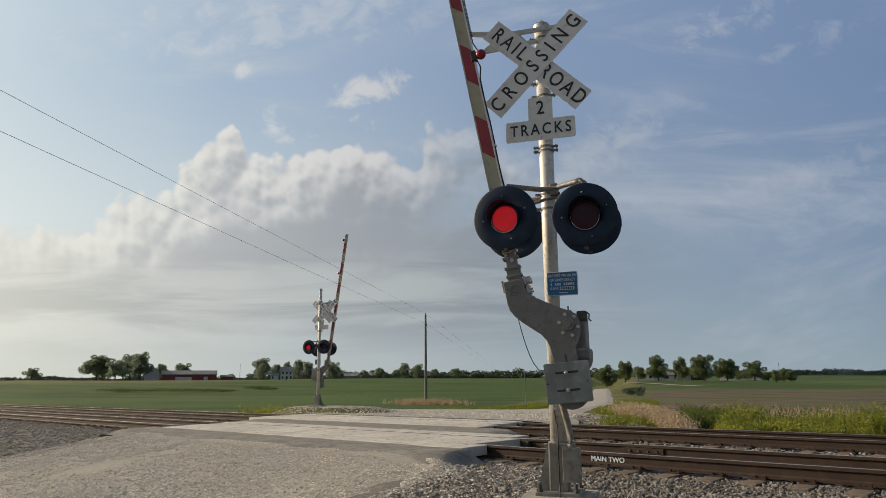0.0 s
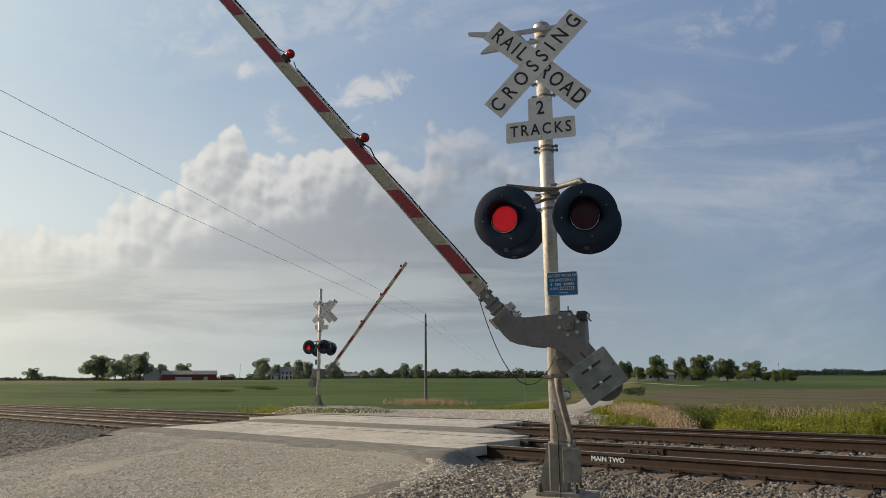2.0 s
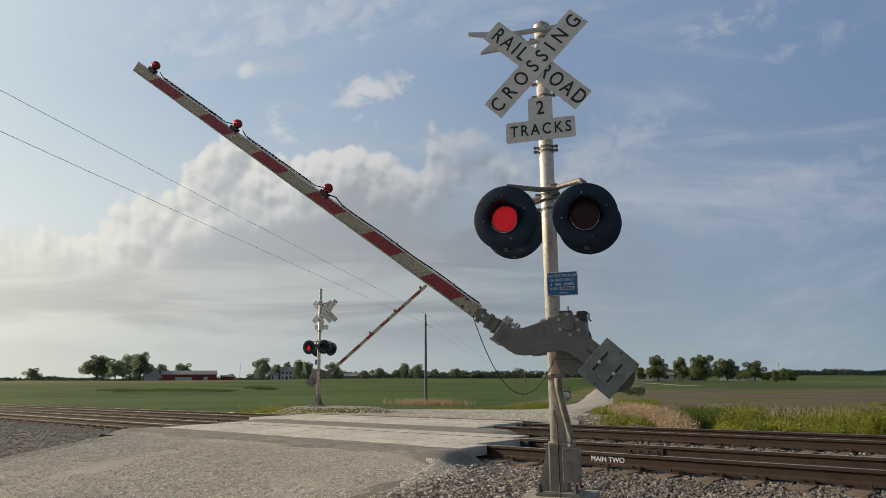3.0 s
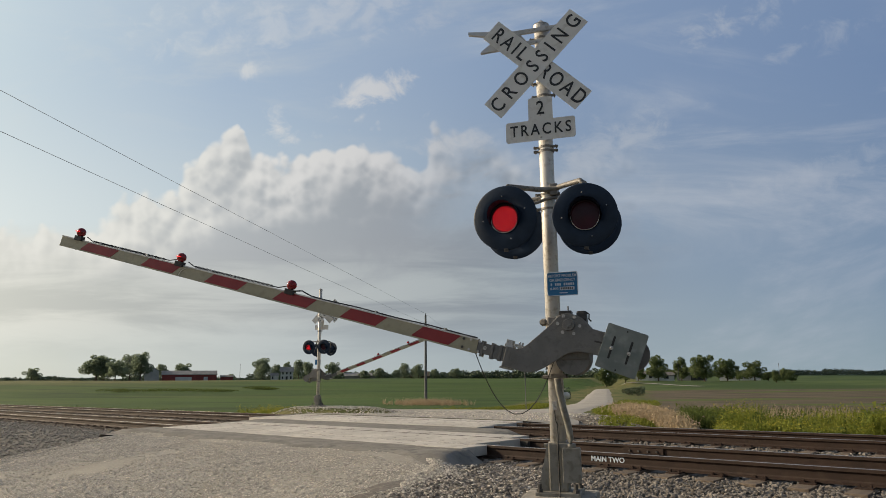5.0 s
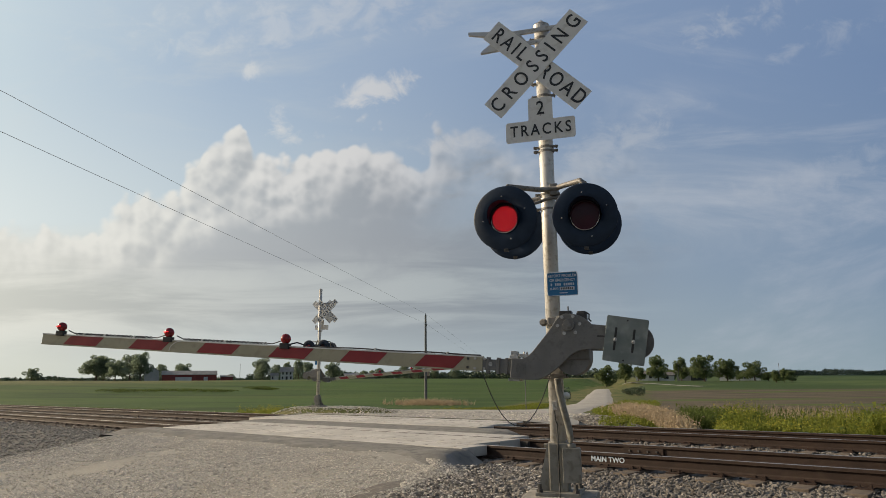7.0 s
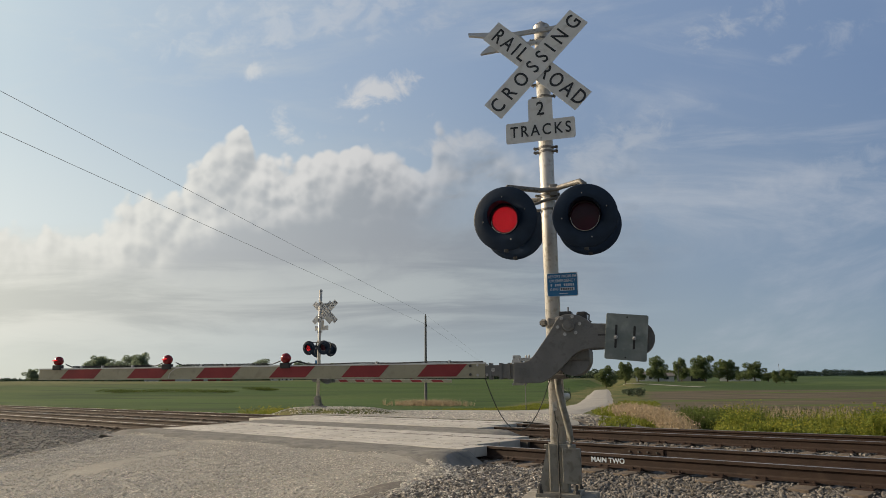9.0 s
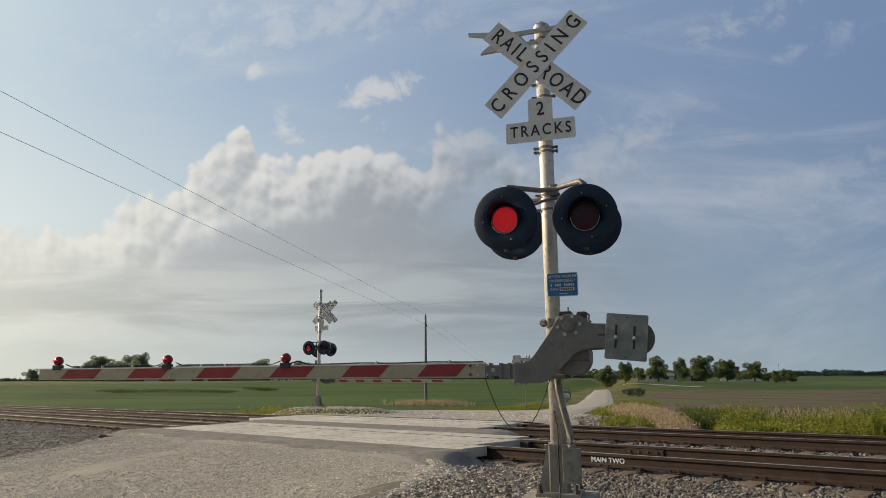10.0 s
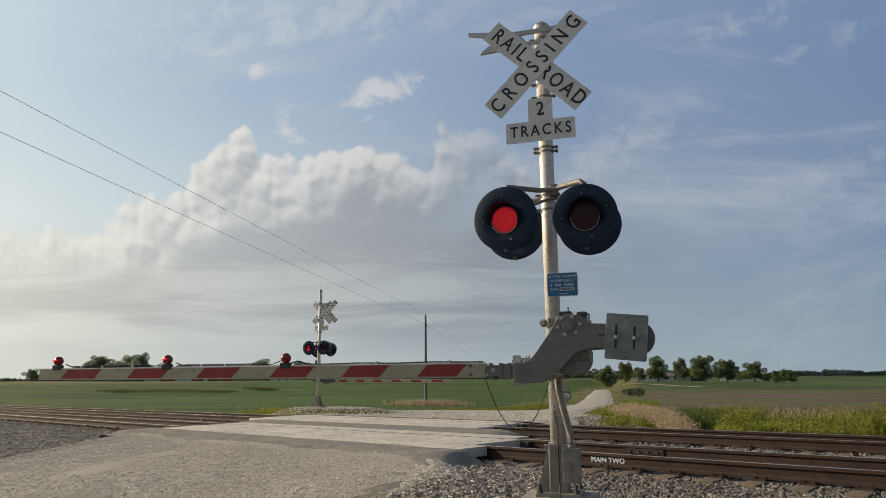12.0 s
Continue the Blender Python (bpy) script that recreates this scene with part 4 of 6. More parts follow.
    for x, z in ((-0.80, -0.313), (-0.80, -0.398), (-0.72, -0.313), (-0.72, -0.395)):
        tube(bm, (x, -0.012, z), (x, 0.01, z), 0.012, n=6)
    loose("bracket_bolt", bm, GALV, adapter)
    # the tapering arm
    X0, X1 = -0.735, -5.652
    ZT0, ZT1, ZB0, ZB1 = -0.296, -0.270, -0.416, -0.378

    def top(x):
        return ZT0 + (ZT1 - ZT0) * (x - X0) / (X1 - X0)

    def bot(x):
        return ZB0 + (ZB1 - ZB0) * (x - X0) / (X1 - X0)

    bm = prism(bmesh.new(), [(X0, top(X0)), (X0, bot(X0)), (X1, bot(X1)), (X1, top(X1))], 0.0, 0.045, 0.004)
    beam = part("arm_beam", bm, ARMWHITE, arm, "tapering arm in faded white sheeting")
    for zf, dz in ((top, 0.006), (bot, -0.006)):
        bm = prism(bmesh.new(), [(X0, zf(X0) + dz), (X0, zf(X0) - dz), (X1, zf(X1) - dz), (X1, zf(X1) + dz)], -0.004, 0.049)
        part("edge_strip", bm, ARMEDGE if dz > 0 else ARMWHITE, beam, "pale aluminium edge" if dz > 0 else "")
    part("sleeve_seam", tube_path(bmesh.new(), [(-3.86, -0.004, top(-3.86) - 0.004), (-3.92, -0.004, -0.295), (-3.975, -0.004, -0.335), (-3.99, -0.004, bot(-3.99) + 0.004)], 0.004, 6), ARMEDGE, beam)
    starts = (-5.257, -4.399, -3.568, -2.750, -1.996, -1.258)
    widths = (0.435, 0.415, 0.405, 0.385, 0.375, 0.362)
    for s, w in zip(starts, widths):
        for y0, y1 in ((-0.003, 0.001), (0.044, 0.048)):
            lean = 0.098
            bm = prism(bmesh.new(), [(s, top(s) - 0.007), (s - lean, bot(s - lean) + 0.007), (s - lean + w, bot(s - lean + w) + 0.007), (s + w, top(s + w) - 0.007)], y0, y1)
            part("red_stripe", bm, ARMRED, beam, "slanted red reflective stripe")
    bm = bmesh.new()
    for z in (-0.318, -0.392):
        tube(bm, (-0.865, -0.012, z), (-0.865, 0.0, z), 0.012, n=6)
    loose("arm_bolt", bm, DARKMETAL, beam)
    leds = [gate_lamp(arm, x, z) for x, z in ARM_LAMPS]
    # wiring along the top edge: plain run, then coiled lengths between the lamps
    bm = bmesh.new()
    tube_path(bm, [(X0 - 0.02, 0.02, top(X0) + 0.012)] + [(x, 0.02, top(x) + 0.014 + 0.003 * math.sin(x * 9)) for x in steps((-0.9, -2.45, 14))] + [(-2.56, 0.02, -0.245), (-2.63, 0.02, -0.262)], 0.007, 6)
    part("lamp_cable", bm, RUBBER, arm)
    for a, b in ((-2.74, -3.93), (-4.08, -5.32)):
        bm = bmesh.new()
        n = 260
        pts = []
        for i in range(n + 1):
            f = i / n
            x = a + (b - a) * f
            slack = 0.012 + 0.030 * (max(0.0, 1 - f * 14) + max(0.0, 1 - (1 - f) * 14))
            c = 0.009 if 0.12 < f < 0.92 else 0.0
            pts.append((x, 0.02 + c * math.cos(i * 1.9), top(x) + 0.006 + slack + c * math.sin(i * 1.9)))
        tube_path(bm, pts, 0.0055, 5)
        part("coiled_cable", bm, RUBBER, arm)
    bm = bmesh.new()
    for x in (-1.06, -1.75, -3.35, -3.62, -4.45, -4.83, -5.1):
        box(bm, x - 0.008, x + 0.008, 0.0, 0.04, top(x) - 0.002, top(x) + 0.028, 0.002)
    loose("cable_clip", bm, ARMEDGE, arm)
    return arm, leds


def lamp_head(owner, x, y, z, face, yaw):
    """A round-background flashing lamp facing -y (face = -1) or +y (face = 1)."""
    place = Matrix.Translation((x, y, z)) @ Matrix.Rotation(radians((180 if face > 0 else 0) + yaw), 4, "Z") @ Matrix.Rotation(radians(4.0), 4, "X")
    # dished background with a hole for the lens
    bm = bmesh.new()
    n = 56
    prof = [(0.130, -0.006), (0.140, -0.017), (0.22, -0.013), (0.285, -0.006), (0.296, -0.002), (0.299, 0.002), (0.296, 0.005), (0.26, 0.004), (0.130, 0.008)]
    rings = [[bm.verts.new((r * math.cos(2 * math.pi * k / n), yy, r * math.sin(2 * math.pi * k / n))) for k in range(n)] for r, yy in [(q * ((0.965 if x < 0 else 0.925) if face < 0 and q > 0.2 else 1.0), w) for q, w in prof]]
    for a, b in zip(rings, rings[1:] + rings[:1]):
        for k in range(n):
            bm.faces.new((a[k], a[(k + 1) % n], b[(k + 1) % n], b[k]))
    bmesh.ops.recalc_face_normals(bm, faces=bm.faces[:])
    bmesh.ops.transform(bm, matrix=place, verts=bm.verts)
    head = part("lamp_head", bm, NAVY, owner, "round dark lamp background", smooth=True)
    # housing behind
    bm = bmesh.new()
    tube(bm, (0, 0.003, 0), (0, 0.045, 0), 0.160, 0.145, 32, caps=False)
    tube(bm, (0, 0.045, 0), (0, 0.07, 0), 0.145, 0.07, 32)
    bmesh.ops.transform(bm, matrix=place, verts=bm.verts)
    part("housing", bm, NAVY, head)
    # visor: a partial tube over the upper lens
    bm = bmesh.new()
    m = 30
    rows = []
    for j, (rr, dep) in enumerate(((0.133, -0.01), (0.136, -0.15))):
        row = []
        for k in range(m + 1):
            a = radians(-28 + 236 * k / m)
            reach = dep if j == 0 else dep * (0.30 + 0.70 * math.sin(math.pi * k / m) ** 0.7)
            row.append(((rr) * math.cos(a), reach, (rr) * math.sin(a)))
        rows.append(row)
    for th in (0.0, -0.004):
        vv = [[bm.verts.new((px * (1 + th / 0.15), py, pz * (1 + th / 0.15))) for px, py, pz in row] for row in rows]
        for k in range(m):
            bm.faces.new((vv[0][k], vv[0][k + 1], vv[1][k + 1], vv[1][k]))
    bmesh.ops.transform(bm, matrix=place, verts=bm.verts)
    part("visor", bm, NAVY, head, smooth=True)
    # pale lens rim and small screws
    bm = bmesh.new()
    tube_path(bm, [(0.120 * math.cos(math.pi * (1 + k / 30)), -0.028, -0.012 + 0.122 * math.sin(math.pi * (1 + k / 30))) for k in range(31)], 0.003, 6)
    bmesh.ops.transform(bm, matrix=place, verts=bm.verts)
    part("lens_rim", bm, GALV, head)
    bm = bmesh.new()
    for a in (20, 95, 185, 285):
        ball(bm, (0.195 * math.cos(radians(a)), -0.022, 0.195 * math.sin(radians(a))), 0.006, 8, 6)
    bmesh.ops.transform(bm, matrix=place, verts=bm.verts)
    loose("screw", bm, GALV, head)
    bm = bmesh.new()
    box(bm, -0.018, 0.018, -0.016, 0.02, -0.298, -0.272, 0.003)
    bmesh.ops.transform(bm, matrix=place, verts=bm.verts)
    part("latch", bm, DARKMETAL, head)
    # ring added in place of the dark inside of the hood
    bm = bmesh.new()
    rings = [[bm.verts.new((r * math.cos(2 * math.pi * k / n), yy, zz + r * math.sin(2 * math.pi * k / n))) for k in range(n)] for r, yy, zz in ((0.133, -0.010, 0.0), (0.130, -0.022, 0.0), (0.121, -0.026, -0.010), (0.119, 0.012, -0.011))]
    for a, b in zip(rings, rings[1:]):
        for k in range(n):
            bm.faces.new((a[k], a[(k + 1) % n], b[(k + 1) % n], b[k]))
    bmesh.ops.transform(bm, matrix=place, verts=bm.verts)
    part("hood_ring", bm, HOODRED, head, "dark ring round the lens", smooth=True)
    # the diode board: lit face one way, dark face the other; it turns on an upright spindle
    bm = bmesh.new()
    seg = 40
    for yy, mi in ((-0.004, 1), (0.004, 2)):
        ring = [bm.verts.new((0.117 * math.cos(2 * math.pi * k / seg), yy, 0.117 * math.sin(2 * math.pi * k / seg))) for k in range(seg)]
        c = bm.verts.new((0, yy * 3.0, 0))
        for k in range(seg):
            f = bm.faces.new((c, ring[k], ring[(k + 1) % seg]) if yy < 0 else (c, ring[(k + 1) % seg], ring[k]))
            f.material_index = mi
    s = 0.0150
    for i in range(-8, 9):
        for j in range(-9, 10):
            px, pz = (i + 0.5 * (j % 2)) * s, j * s * 0.866
            if math.hypot(px, pz) < 0.111:
                yy = -0.004 - 0.008 * (1 - math.hypot(px, pz) / 0.117) - 0.002
                ring = [bm.verts.new((px + 0.0042 * math.cos(k * math.pi / 3), yy, pz + 0.0042 * math.sin(k * math.pi / 3))) for k in range(6)]
                f = bm.faces.new(ring)
                f.material_index = 0
    board = part("diode_board", bm, [LEDON, LEDFACE, LENSRED], head, "red signal lens with a grid of diodes")
    home = place @ Matrix.Translation((0.004, -0.018, -0.012))
    board.matrix_local = home
    return board, home


def blade(owner, words, angle, y, facing=1, x0=-0.050):
    """One crossbuck blade with lettering; facing 1 looks at the driver, -1 the other way."""
    m = pose(x0, y, 3.941) @ Matrix.Rotation(radians(0 if facing > 0 else 180), 4, "Z") @ Matrix.Rotation(radians(-angle), 4, "Y")
    bm = prism(bmesh.new(), rounded(-0.61, 0.61, -0.1145, 0.1145, 0.004, 2)[::-1], -0.0025, 0.0025)
    bmesh.ops.transform(bm, matrix=m, verts=bm.verts)
    b = part("crossbuck_blade", bm, SIGNWHITE, owner, "white sign blade with black lettering")
    for body, x, spacing in words:
        text_mesh(body, 0.205, INK, b, m @ Matrix.Translation((x, -0.0035, -0.002)), "lettering", spacing, 0.0018, 0.80)
    return b


def build_signal(mast_top, both_ways):
    s = new("crossing_signal")
    # foundation plate, base casting, mast
    bm = bmesh.new()
    box(bm, -0.185, 0.19, -0.19, 0.19, 0.0, 0.03, 0.006)
    plate = part("base_plate", bm, BASEGREY, s)
    for bx in (-0.15, 0.155):
        for by in (-0.155, 0.155):
            bm = bmesh.new()
            tube(bm, (bx, by, 0.03), (bx, by, 0.10), 0.016, n=8)
            tube(bm, (bx, by, 0.03), (bx, by, 0.055), 0.03, n=6)
            part("anchor_bolt", bm, DARKMETAL, plate)
    bm = bmesh.new()
    tube(bm, (0, 0, 0.03), (0, 0, 0.43), 0.095, 0.085, 20)
    box(bm, -0.075, 0.085, -0.10, 0.10, 0.03, 0.425, 0.012)
    for sy in (-0.085, 0.075):
        pts = [(-0.165, 0.03), (-0.15, 0.12), (-0.085, 0.42), (0.0, 0.42), (0.0, 0.03)]
        prism(bm, pts, sy, sy + 0.012)
    tube(bm, (-0.125, -0.05, 0.10), (-0.075, -0.05, 0.10), 0.014, n=6)
    tube(bm, (-0.12, -0.03, 0.40), (-0.06, -0.03, 0.40), 0.018, n=6)
    part("base_casting", bm, BASEGREY, s, "grey cast mast base with side ribs")
    bm = bmesh.new()
    box(bm, 0.055, 0.19, -0.145, 0.02, 0.115, 0.385, 0.012)
    box(bm, 0.05, 0.20, -0.152, -0.14, 0.108, 0.392, 0.004)
    part("junction_box", bm, BASEGREY, s, "grey junction box on the mast base")
    bm = bmesh.new()
    tube_path(bm, [(0.115, -0.07, 0.385), (0.115, -0.07, 0.46), (0.108, -0.09, 0.55), (0.075, -0.14, 0.72), (0.045, -0.17, 0.88), (0.04, -0.18, 0.97)], 0.029, 10)
    tube(bm, (0.115, -0.07, 0.38), (0.115, -0.07, 0.42), 0.042, n=12)
    part("conduit", bm, BASEGREY, s, "grey cable conduit", smooth=True)
    bm = bmesh.new()
    tube(bm, (0, 0, 0.40), (0, 0, mast_top - 0.03), 0.0675, 0.0675, 28)
    mast = part("mast", bm, MAST, s, "weathered pale aluminium pole", smooth=True)
    bm = bmesh.new()
    tube(bm, (0, 0, mast_top - 0.09), (0, 0, mast_top - 0.03), 0.076, n=24)
    tube(bm, (0, 0, mast_top - 0.03), (0, 0, mast_top - 0.01), 0.08, 0.05, 24)
    tube(bm, (0, 0, mast_top - 0.01), (0, 0, mast_top + 0.03), 0.05, 0.006, 24)
    part("cap", bm, GALV, mast)
    # clamps round the mast
    for z in (4.245, 3.775, 3.64, 3.125, 3.085, 2.66, 2.52, 1.466, 0.985):
        bm = bmesh.new()
        tube(bm, (0, 0, z - 0.010), (0, 0, z + 0.010), 0.072, n=24)
        box(bm, 0.05, 0.115, -0.035, -0.01, z - 0.010, z + 0.010, 0.003)
        box(bm, -0.115, -0.05, -0.035, -0.01, z - 0.010, z + 0.010, 0.003)
        tube(bm, (0.1, -0.05, z), (0.1, 0.02, z), 0.008, n=6)
        tube(bm, (-0.1, -0.05, z), (-0.1, 0.02, z), 0.008, n=6)
        part("band_clamp", bm, PIPE, mast)
    bm = bmesh.new()
    box(bm, -0.028, 0.012, -0.08, -0.06, 0.70, 0.775, 0.003)
    part("cable_cleat", bm, GALV, mast)
    bm = bmesh.new()
    tube_path(bm, [(-0.01, -0.085, 0.70), (-0.005, -0.085, 0.62), (0.012, -0.085, 0.58), (0.012, -0.09, 0.48), (0.012, -0.108, 0.40), (0.012, -0.108, 0.10), (0.02, -0.15, 0.032), (0.03, -0.24, 0.01)], 0.006, 6)
    part("ground_wire", bm, RUBBER, mast)
    # horizontal struts behind the crossbuck that steady the raised arm
    bm = bmesh.new()
    box(bm, -0.30, 0.18, -0.10, -0.075, 4.285, 4.330, 0.003)
    box(bm, -0.22, 0.05, -0.10, -0.075, 4.165, 4.205, 0.003)
    tube(bm, (-0.22, -0.088, 4.30), (-0.13, -0.088, 4.18), 0.014, n=6)
    part("strut_bracket", bm, GALV, mast)
    bm = bmesh.new()
    prism(bm, [(-0.30, 4.285), (-0.30, 4.345), (-0.72, 4.405), (-0.72, 4.375), (-0.45, 4.305)], -0.085, -0.05)
    prism(bm, [(-0.22, 4.165), (-0.22, 4.205), (-0.50, 4.235), (-0.58, 4.18), (-0.60, 4.155)], -0.085, -0.05)
    part("arm_rest", bm, SIGNBACK, mast, "pale bracket that steadies the raised arm")
    # crossbuck and track-count plates
    words_cross = [("CROSSING", 0.0, 1.68)]
    words_rail = [("RAIL", -0.345, 1.36), ("ROAD", 0.345, 1.30)]
    blade(s, words_rail, -45, -0.112)
    blade(s, words_cross, 45, -0.122)
    if both_ways:
        blade(s, words_rail, -45, 0.112, -1, -0.42)
        blade(s, words_cross, 45, 0.122, -1, -0.42)
    pts = [(-0.36, 3.185), (-0.345, 3.170), (0.28, 3.170), (0.295, 3.185), (0.295, 3.36), (0.28, 3.375), (0.096, 3.375), (0.090, 3.385), (0.090, 3.585), (0.075, 3.60), (-0.125, 3.60), (-0.14, 3.585), (-0.14, 3.385), (-0.146, 3.375), (-0.345, 3.375), (-0.36, 3.36)]
    b = part("track_count_plate", prism(bmesh.new(), pts, -0.105, -0.101), SIGNWHITE, s, "white track-count plate")
    text_mesh("TRACKS", 0.155, INK, b, pose(-0.03, -0.1065, 3.275), "lettering", 1.34, 0.0018, 0.82)
    text_mesh("2", 0.19, INK, b, pose(-0.025, -0.1065, 3.487), "lettering", 1.0, 0.002, 0.85)
    bm = bmesh.new()
    for bz in (3.573, 3.20, 3.02 + 0.4):
        ball(bm, (-0.025, -0.106, bz), 0.009, 8, 6)
    loose("rivet", bm, GALV, b)
    # blue emergency notice
    b = part("emergency_notice", prism(bmesh.new(), rounded(-0.024, 0.243, 1.696, 1.904, 0.014, 3)[::-1], -0.104, -0.100), BLUE, s, "blue emergency notice with white lettering")
    text_mesh("REPORT PROBLEM", 0.036, BLUEINK, b, pose(0.11, -0.1055, 1.872), "lettering", 1.0, 0.0004, 0.86)
    text_mesh("OR EMERGENCY", 0.036, BLUEINK, b, pose(0.11, -0.1055, 1.833), "lettering", 1.0, 0.0004, 0.86)
    text_mesh("X-ING", 0.032, BLUEINK, b, pose(0.035, -0.1055, 1.757), "lettering", 1.0, 0.0004, 0.86)
    bm = bmesh.new()
    for i in range(11):
        if i not in (1, 5):
            box(bm, 0.005 + i * 0.0195, 0.018 + i * 0.0195, -0.106, -0.104, 1.784, 1.807)
    box(bm, 0.085, 0.215, -0.106, -0.104, 1.743, 1.772)
    box(bm, 0.08, 0.155, -0.106, -0.104, 1.715, 1.722)
    loose("number_bar", bm, BLUEINK, b)
    bm = bmesh.new()
    for i in range(7):
        box(bm, 0.094 + i * 0.016, 0.104 + i * 0.016, -0.1075, -0.1055, 1.748, 1.767)
    loose("dark_bar", bm, INK, b)
    bm = bmesh.new()
    out = rounded(-0.024, 0.243, 1.696, 1.904, 0.014, 3)
    tube_path(bm, [(x, -0.104, z) for x, z in out + out[:1]], 0.0035, 5)
    part("notice_rim", bm, BLUEINK, b)
    # lamps and their pipe arms
    boards = {}
    for nm, x, y, z, face, yaw in (("front_l", -0.325, -0.44, 2.360, -1, -3), ("front_r", 0.366, -0.44, 2.332, -1, 3), ("back_l", -0.372, 0.27, 2.415, 1, 0), ("back_r", 0.345, 0.27, 2.415, 1, 0)):
        boards[nm] = lamp_head(s, x, y, z, face, yaw)
    bm = bmesh.new()
    tube_path(bm, [(-0.325, -0.385, 2.50), (-0.325, -0.385, 2.64), (-0.31, -0.36, 2.67), (-0.06, -0.10, 2.69), (0.09, -0.09, 2.69), (0.12, -0.10, 2.70), (0.33, -0.34, 2.67), (0.370, -0.385, 2.63), (0.370, -0.385, 2.50)], 0.024, 10)
    box(bm, 0.03, 0.10, -0.10, 0.03, 2.63, 2.74, 0.006)
    tube_path(bm, [(-0.36, 0.14, 2.58), (-0.36, 0.14, 2.66), (-0.06, 0.07, 2.65), (0.06, 0.07, 2.65), (0.345, 0.14, 2.66), (0.345, 0.14, 2.58)], 0.022, 10)
    tube_path(bm, [(-0.30, -0.30, 2.47), (-0.08, -0.085, 2.575), (0.0, -0.085, 2.60), (0.10, -0.07, 2.615), (0.105, -0.06, 2.56)], 0.015, 8)
    part("lamp_crossarm", bm, PIPE, s, "grey pipe crossarm", smooth=True)
    # gate mechanism on the mast
    bm = bmesh.new()
    box(bm, 0.06, 0.31, -0.31, 0.02, 1.19, 1.50, 0.025)
    tube(bm, (0.19, -0.30, 1.14), (0.19, 0.0, 1.14), 0.145, n=28)
    box(bm, 0.05, 0.335, -0.32, 0.03, 1.12, 1.22, 0.02)
    mech = part("gate_mechanism", bm, CAST, s, "grey cast gate mechanism housing")
    bm = bmesh.new()
    box(bm, 0.095, 0.20, -0.33, -0.20, 1.495, 1.535, 0.006)
    box(bm, 0.24, 0.325, -0.32, -0.20, 1.44, 1.53, 0.018)
    tube(bm, (0.17, -0.28, 1.53), (0.17, -0.28, 1.575), 0.006, n=6)
    tube_path(bm, [(0.32, -0.28, 1.52), (0.345, -0.28, 1.50), (0.34, -0.28, 1.46), (0.36, -0.28, 1.44)], 0.007, 6)
    part("lid_latch", bm, DARKMETAL, mech)
    bm = bmesh.new()
    tube(bm, (-0.075, -0.06, 1.466), (0.08, -0.10, 1.466), 0.02, n=10)
    tube(bm, (-0.095, -0.055, 1.466), (-0.06, -0.062, 1.466), 0.034, n=6)
    tube(bm, (-0.11, -0.055, 1.466), (-0.09, -0.058, 1.466), 0.02, n=6)
    box(bm, -0.03, 0.12, -0.16, 0.08, 1.43, 1.50, 0.01)
    part("mounting_bracket", bm, PIPE, mech)
    bm = bmesh.new()
    box(bm, -0.03, 0.10, -0.12, -0.05, 0.97, 1.01, 0.006)
    tube(bm, (-0.10, -0.06, 0.985), (-0.02, -0.07, 0.985), 0.018, n=6)
    part("lower_bracket", bm, PIPE, mech)
    arm, leds = build_arm(s)
    return s, arm, leds, boards


NEAR = build_signal(4.425, False)
NEAR[0].matrix_world = pose(-3.34, 5.187, 0.07, 0, 0, 25)
tagged(NEAR[0], "pale crossing signal mast with lamps and a striped gate arm", "crossing signal", "crossing signals")
FAR = build_signal(4.93, True)
FAR[0].matrix_world = pose(-23.37, 18.0, 0.24, 0, 0, 202)
for ob in FAR[1].children_recursive:     # the far arm is the longer one
    ob.data.transform(Matrix.Diagonal((1.07, 1.0, 1.0, 1.0)))
    ob.location.x *= 1.07
tagged(FAR[0], "distant crossing signal across the tracks, seen from behind", "crossing signal", "crossing signals")


def foundation(x, y, z, rz):
    bm = bmesh.new()
    box(bm, -0.30, 0.31, -0.30, 0.30, -0.9, 0.0, 0.02)
    ob = link_mesh("concrete_foundation", bm, OLDCONCRETE)
    ob.matrix_world = pose(x, y, z, 0, 0, rz)
    tagged(ob, "pale concrete block under a signal mast", "foundation", "signal foundations")


foundation(-3.34, 5.187, 0.07, 25)
foundation(-23.37, 18.0, 0.24, 202)

# hanging gate cable in short rigid lengths
CABLE_N = 18
CABLE_LEN = 1.28
CABLE_FIX = Vector((0.03, -0.20, 1.145))


def cable_points(angle):
    """Points of the slack cable for a given lift of the arm."""
    a = Matrix.Rotation(radians(angle), 4, "Y") @ Vector((-0.745, 0.01, -0.405)) + PIVOT
    b = CABLE_FIX
    span = b - a
    lo, hi = 0.0, 3.0

    def at(sag, t):
        return a + span * t + Vector((0, 0, -4 * sag * t * (1 - t)))

    for _ in range(40):
        sag = (lo + hi) / 2
        p = [at(sag, i / 60) for i in range(61)]
        if sum((q - r).length for q, r in zip(p, p[1:])) > CABLE_LEN:
            hi = sag
        else:
            lo = sag
    fine = [at(lo, i / 400) for i in range(401)]
    length = sum((q - r).length for q, r in zip(fine, fine[1:]))
    pts, run, want = [fine[0]], 0.0, length / CABLE_N
    for q, r in zip(fine, fine[1:]):
        run += (q - r).length
        if run >= want and len(pts) < CABLE_N:
            pts.append(r)
            run -= want
    pts.append(fine[-1])
    return pts


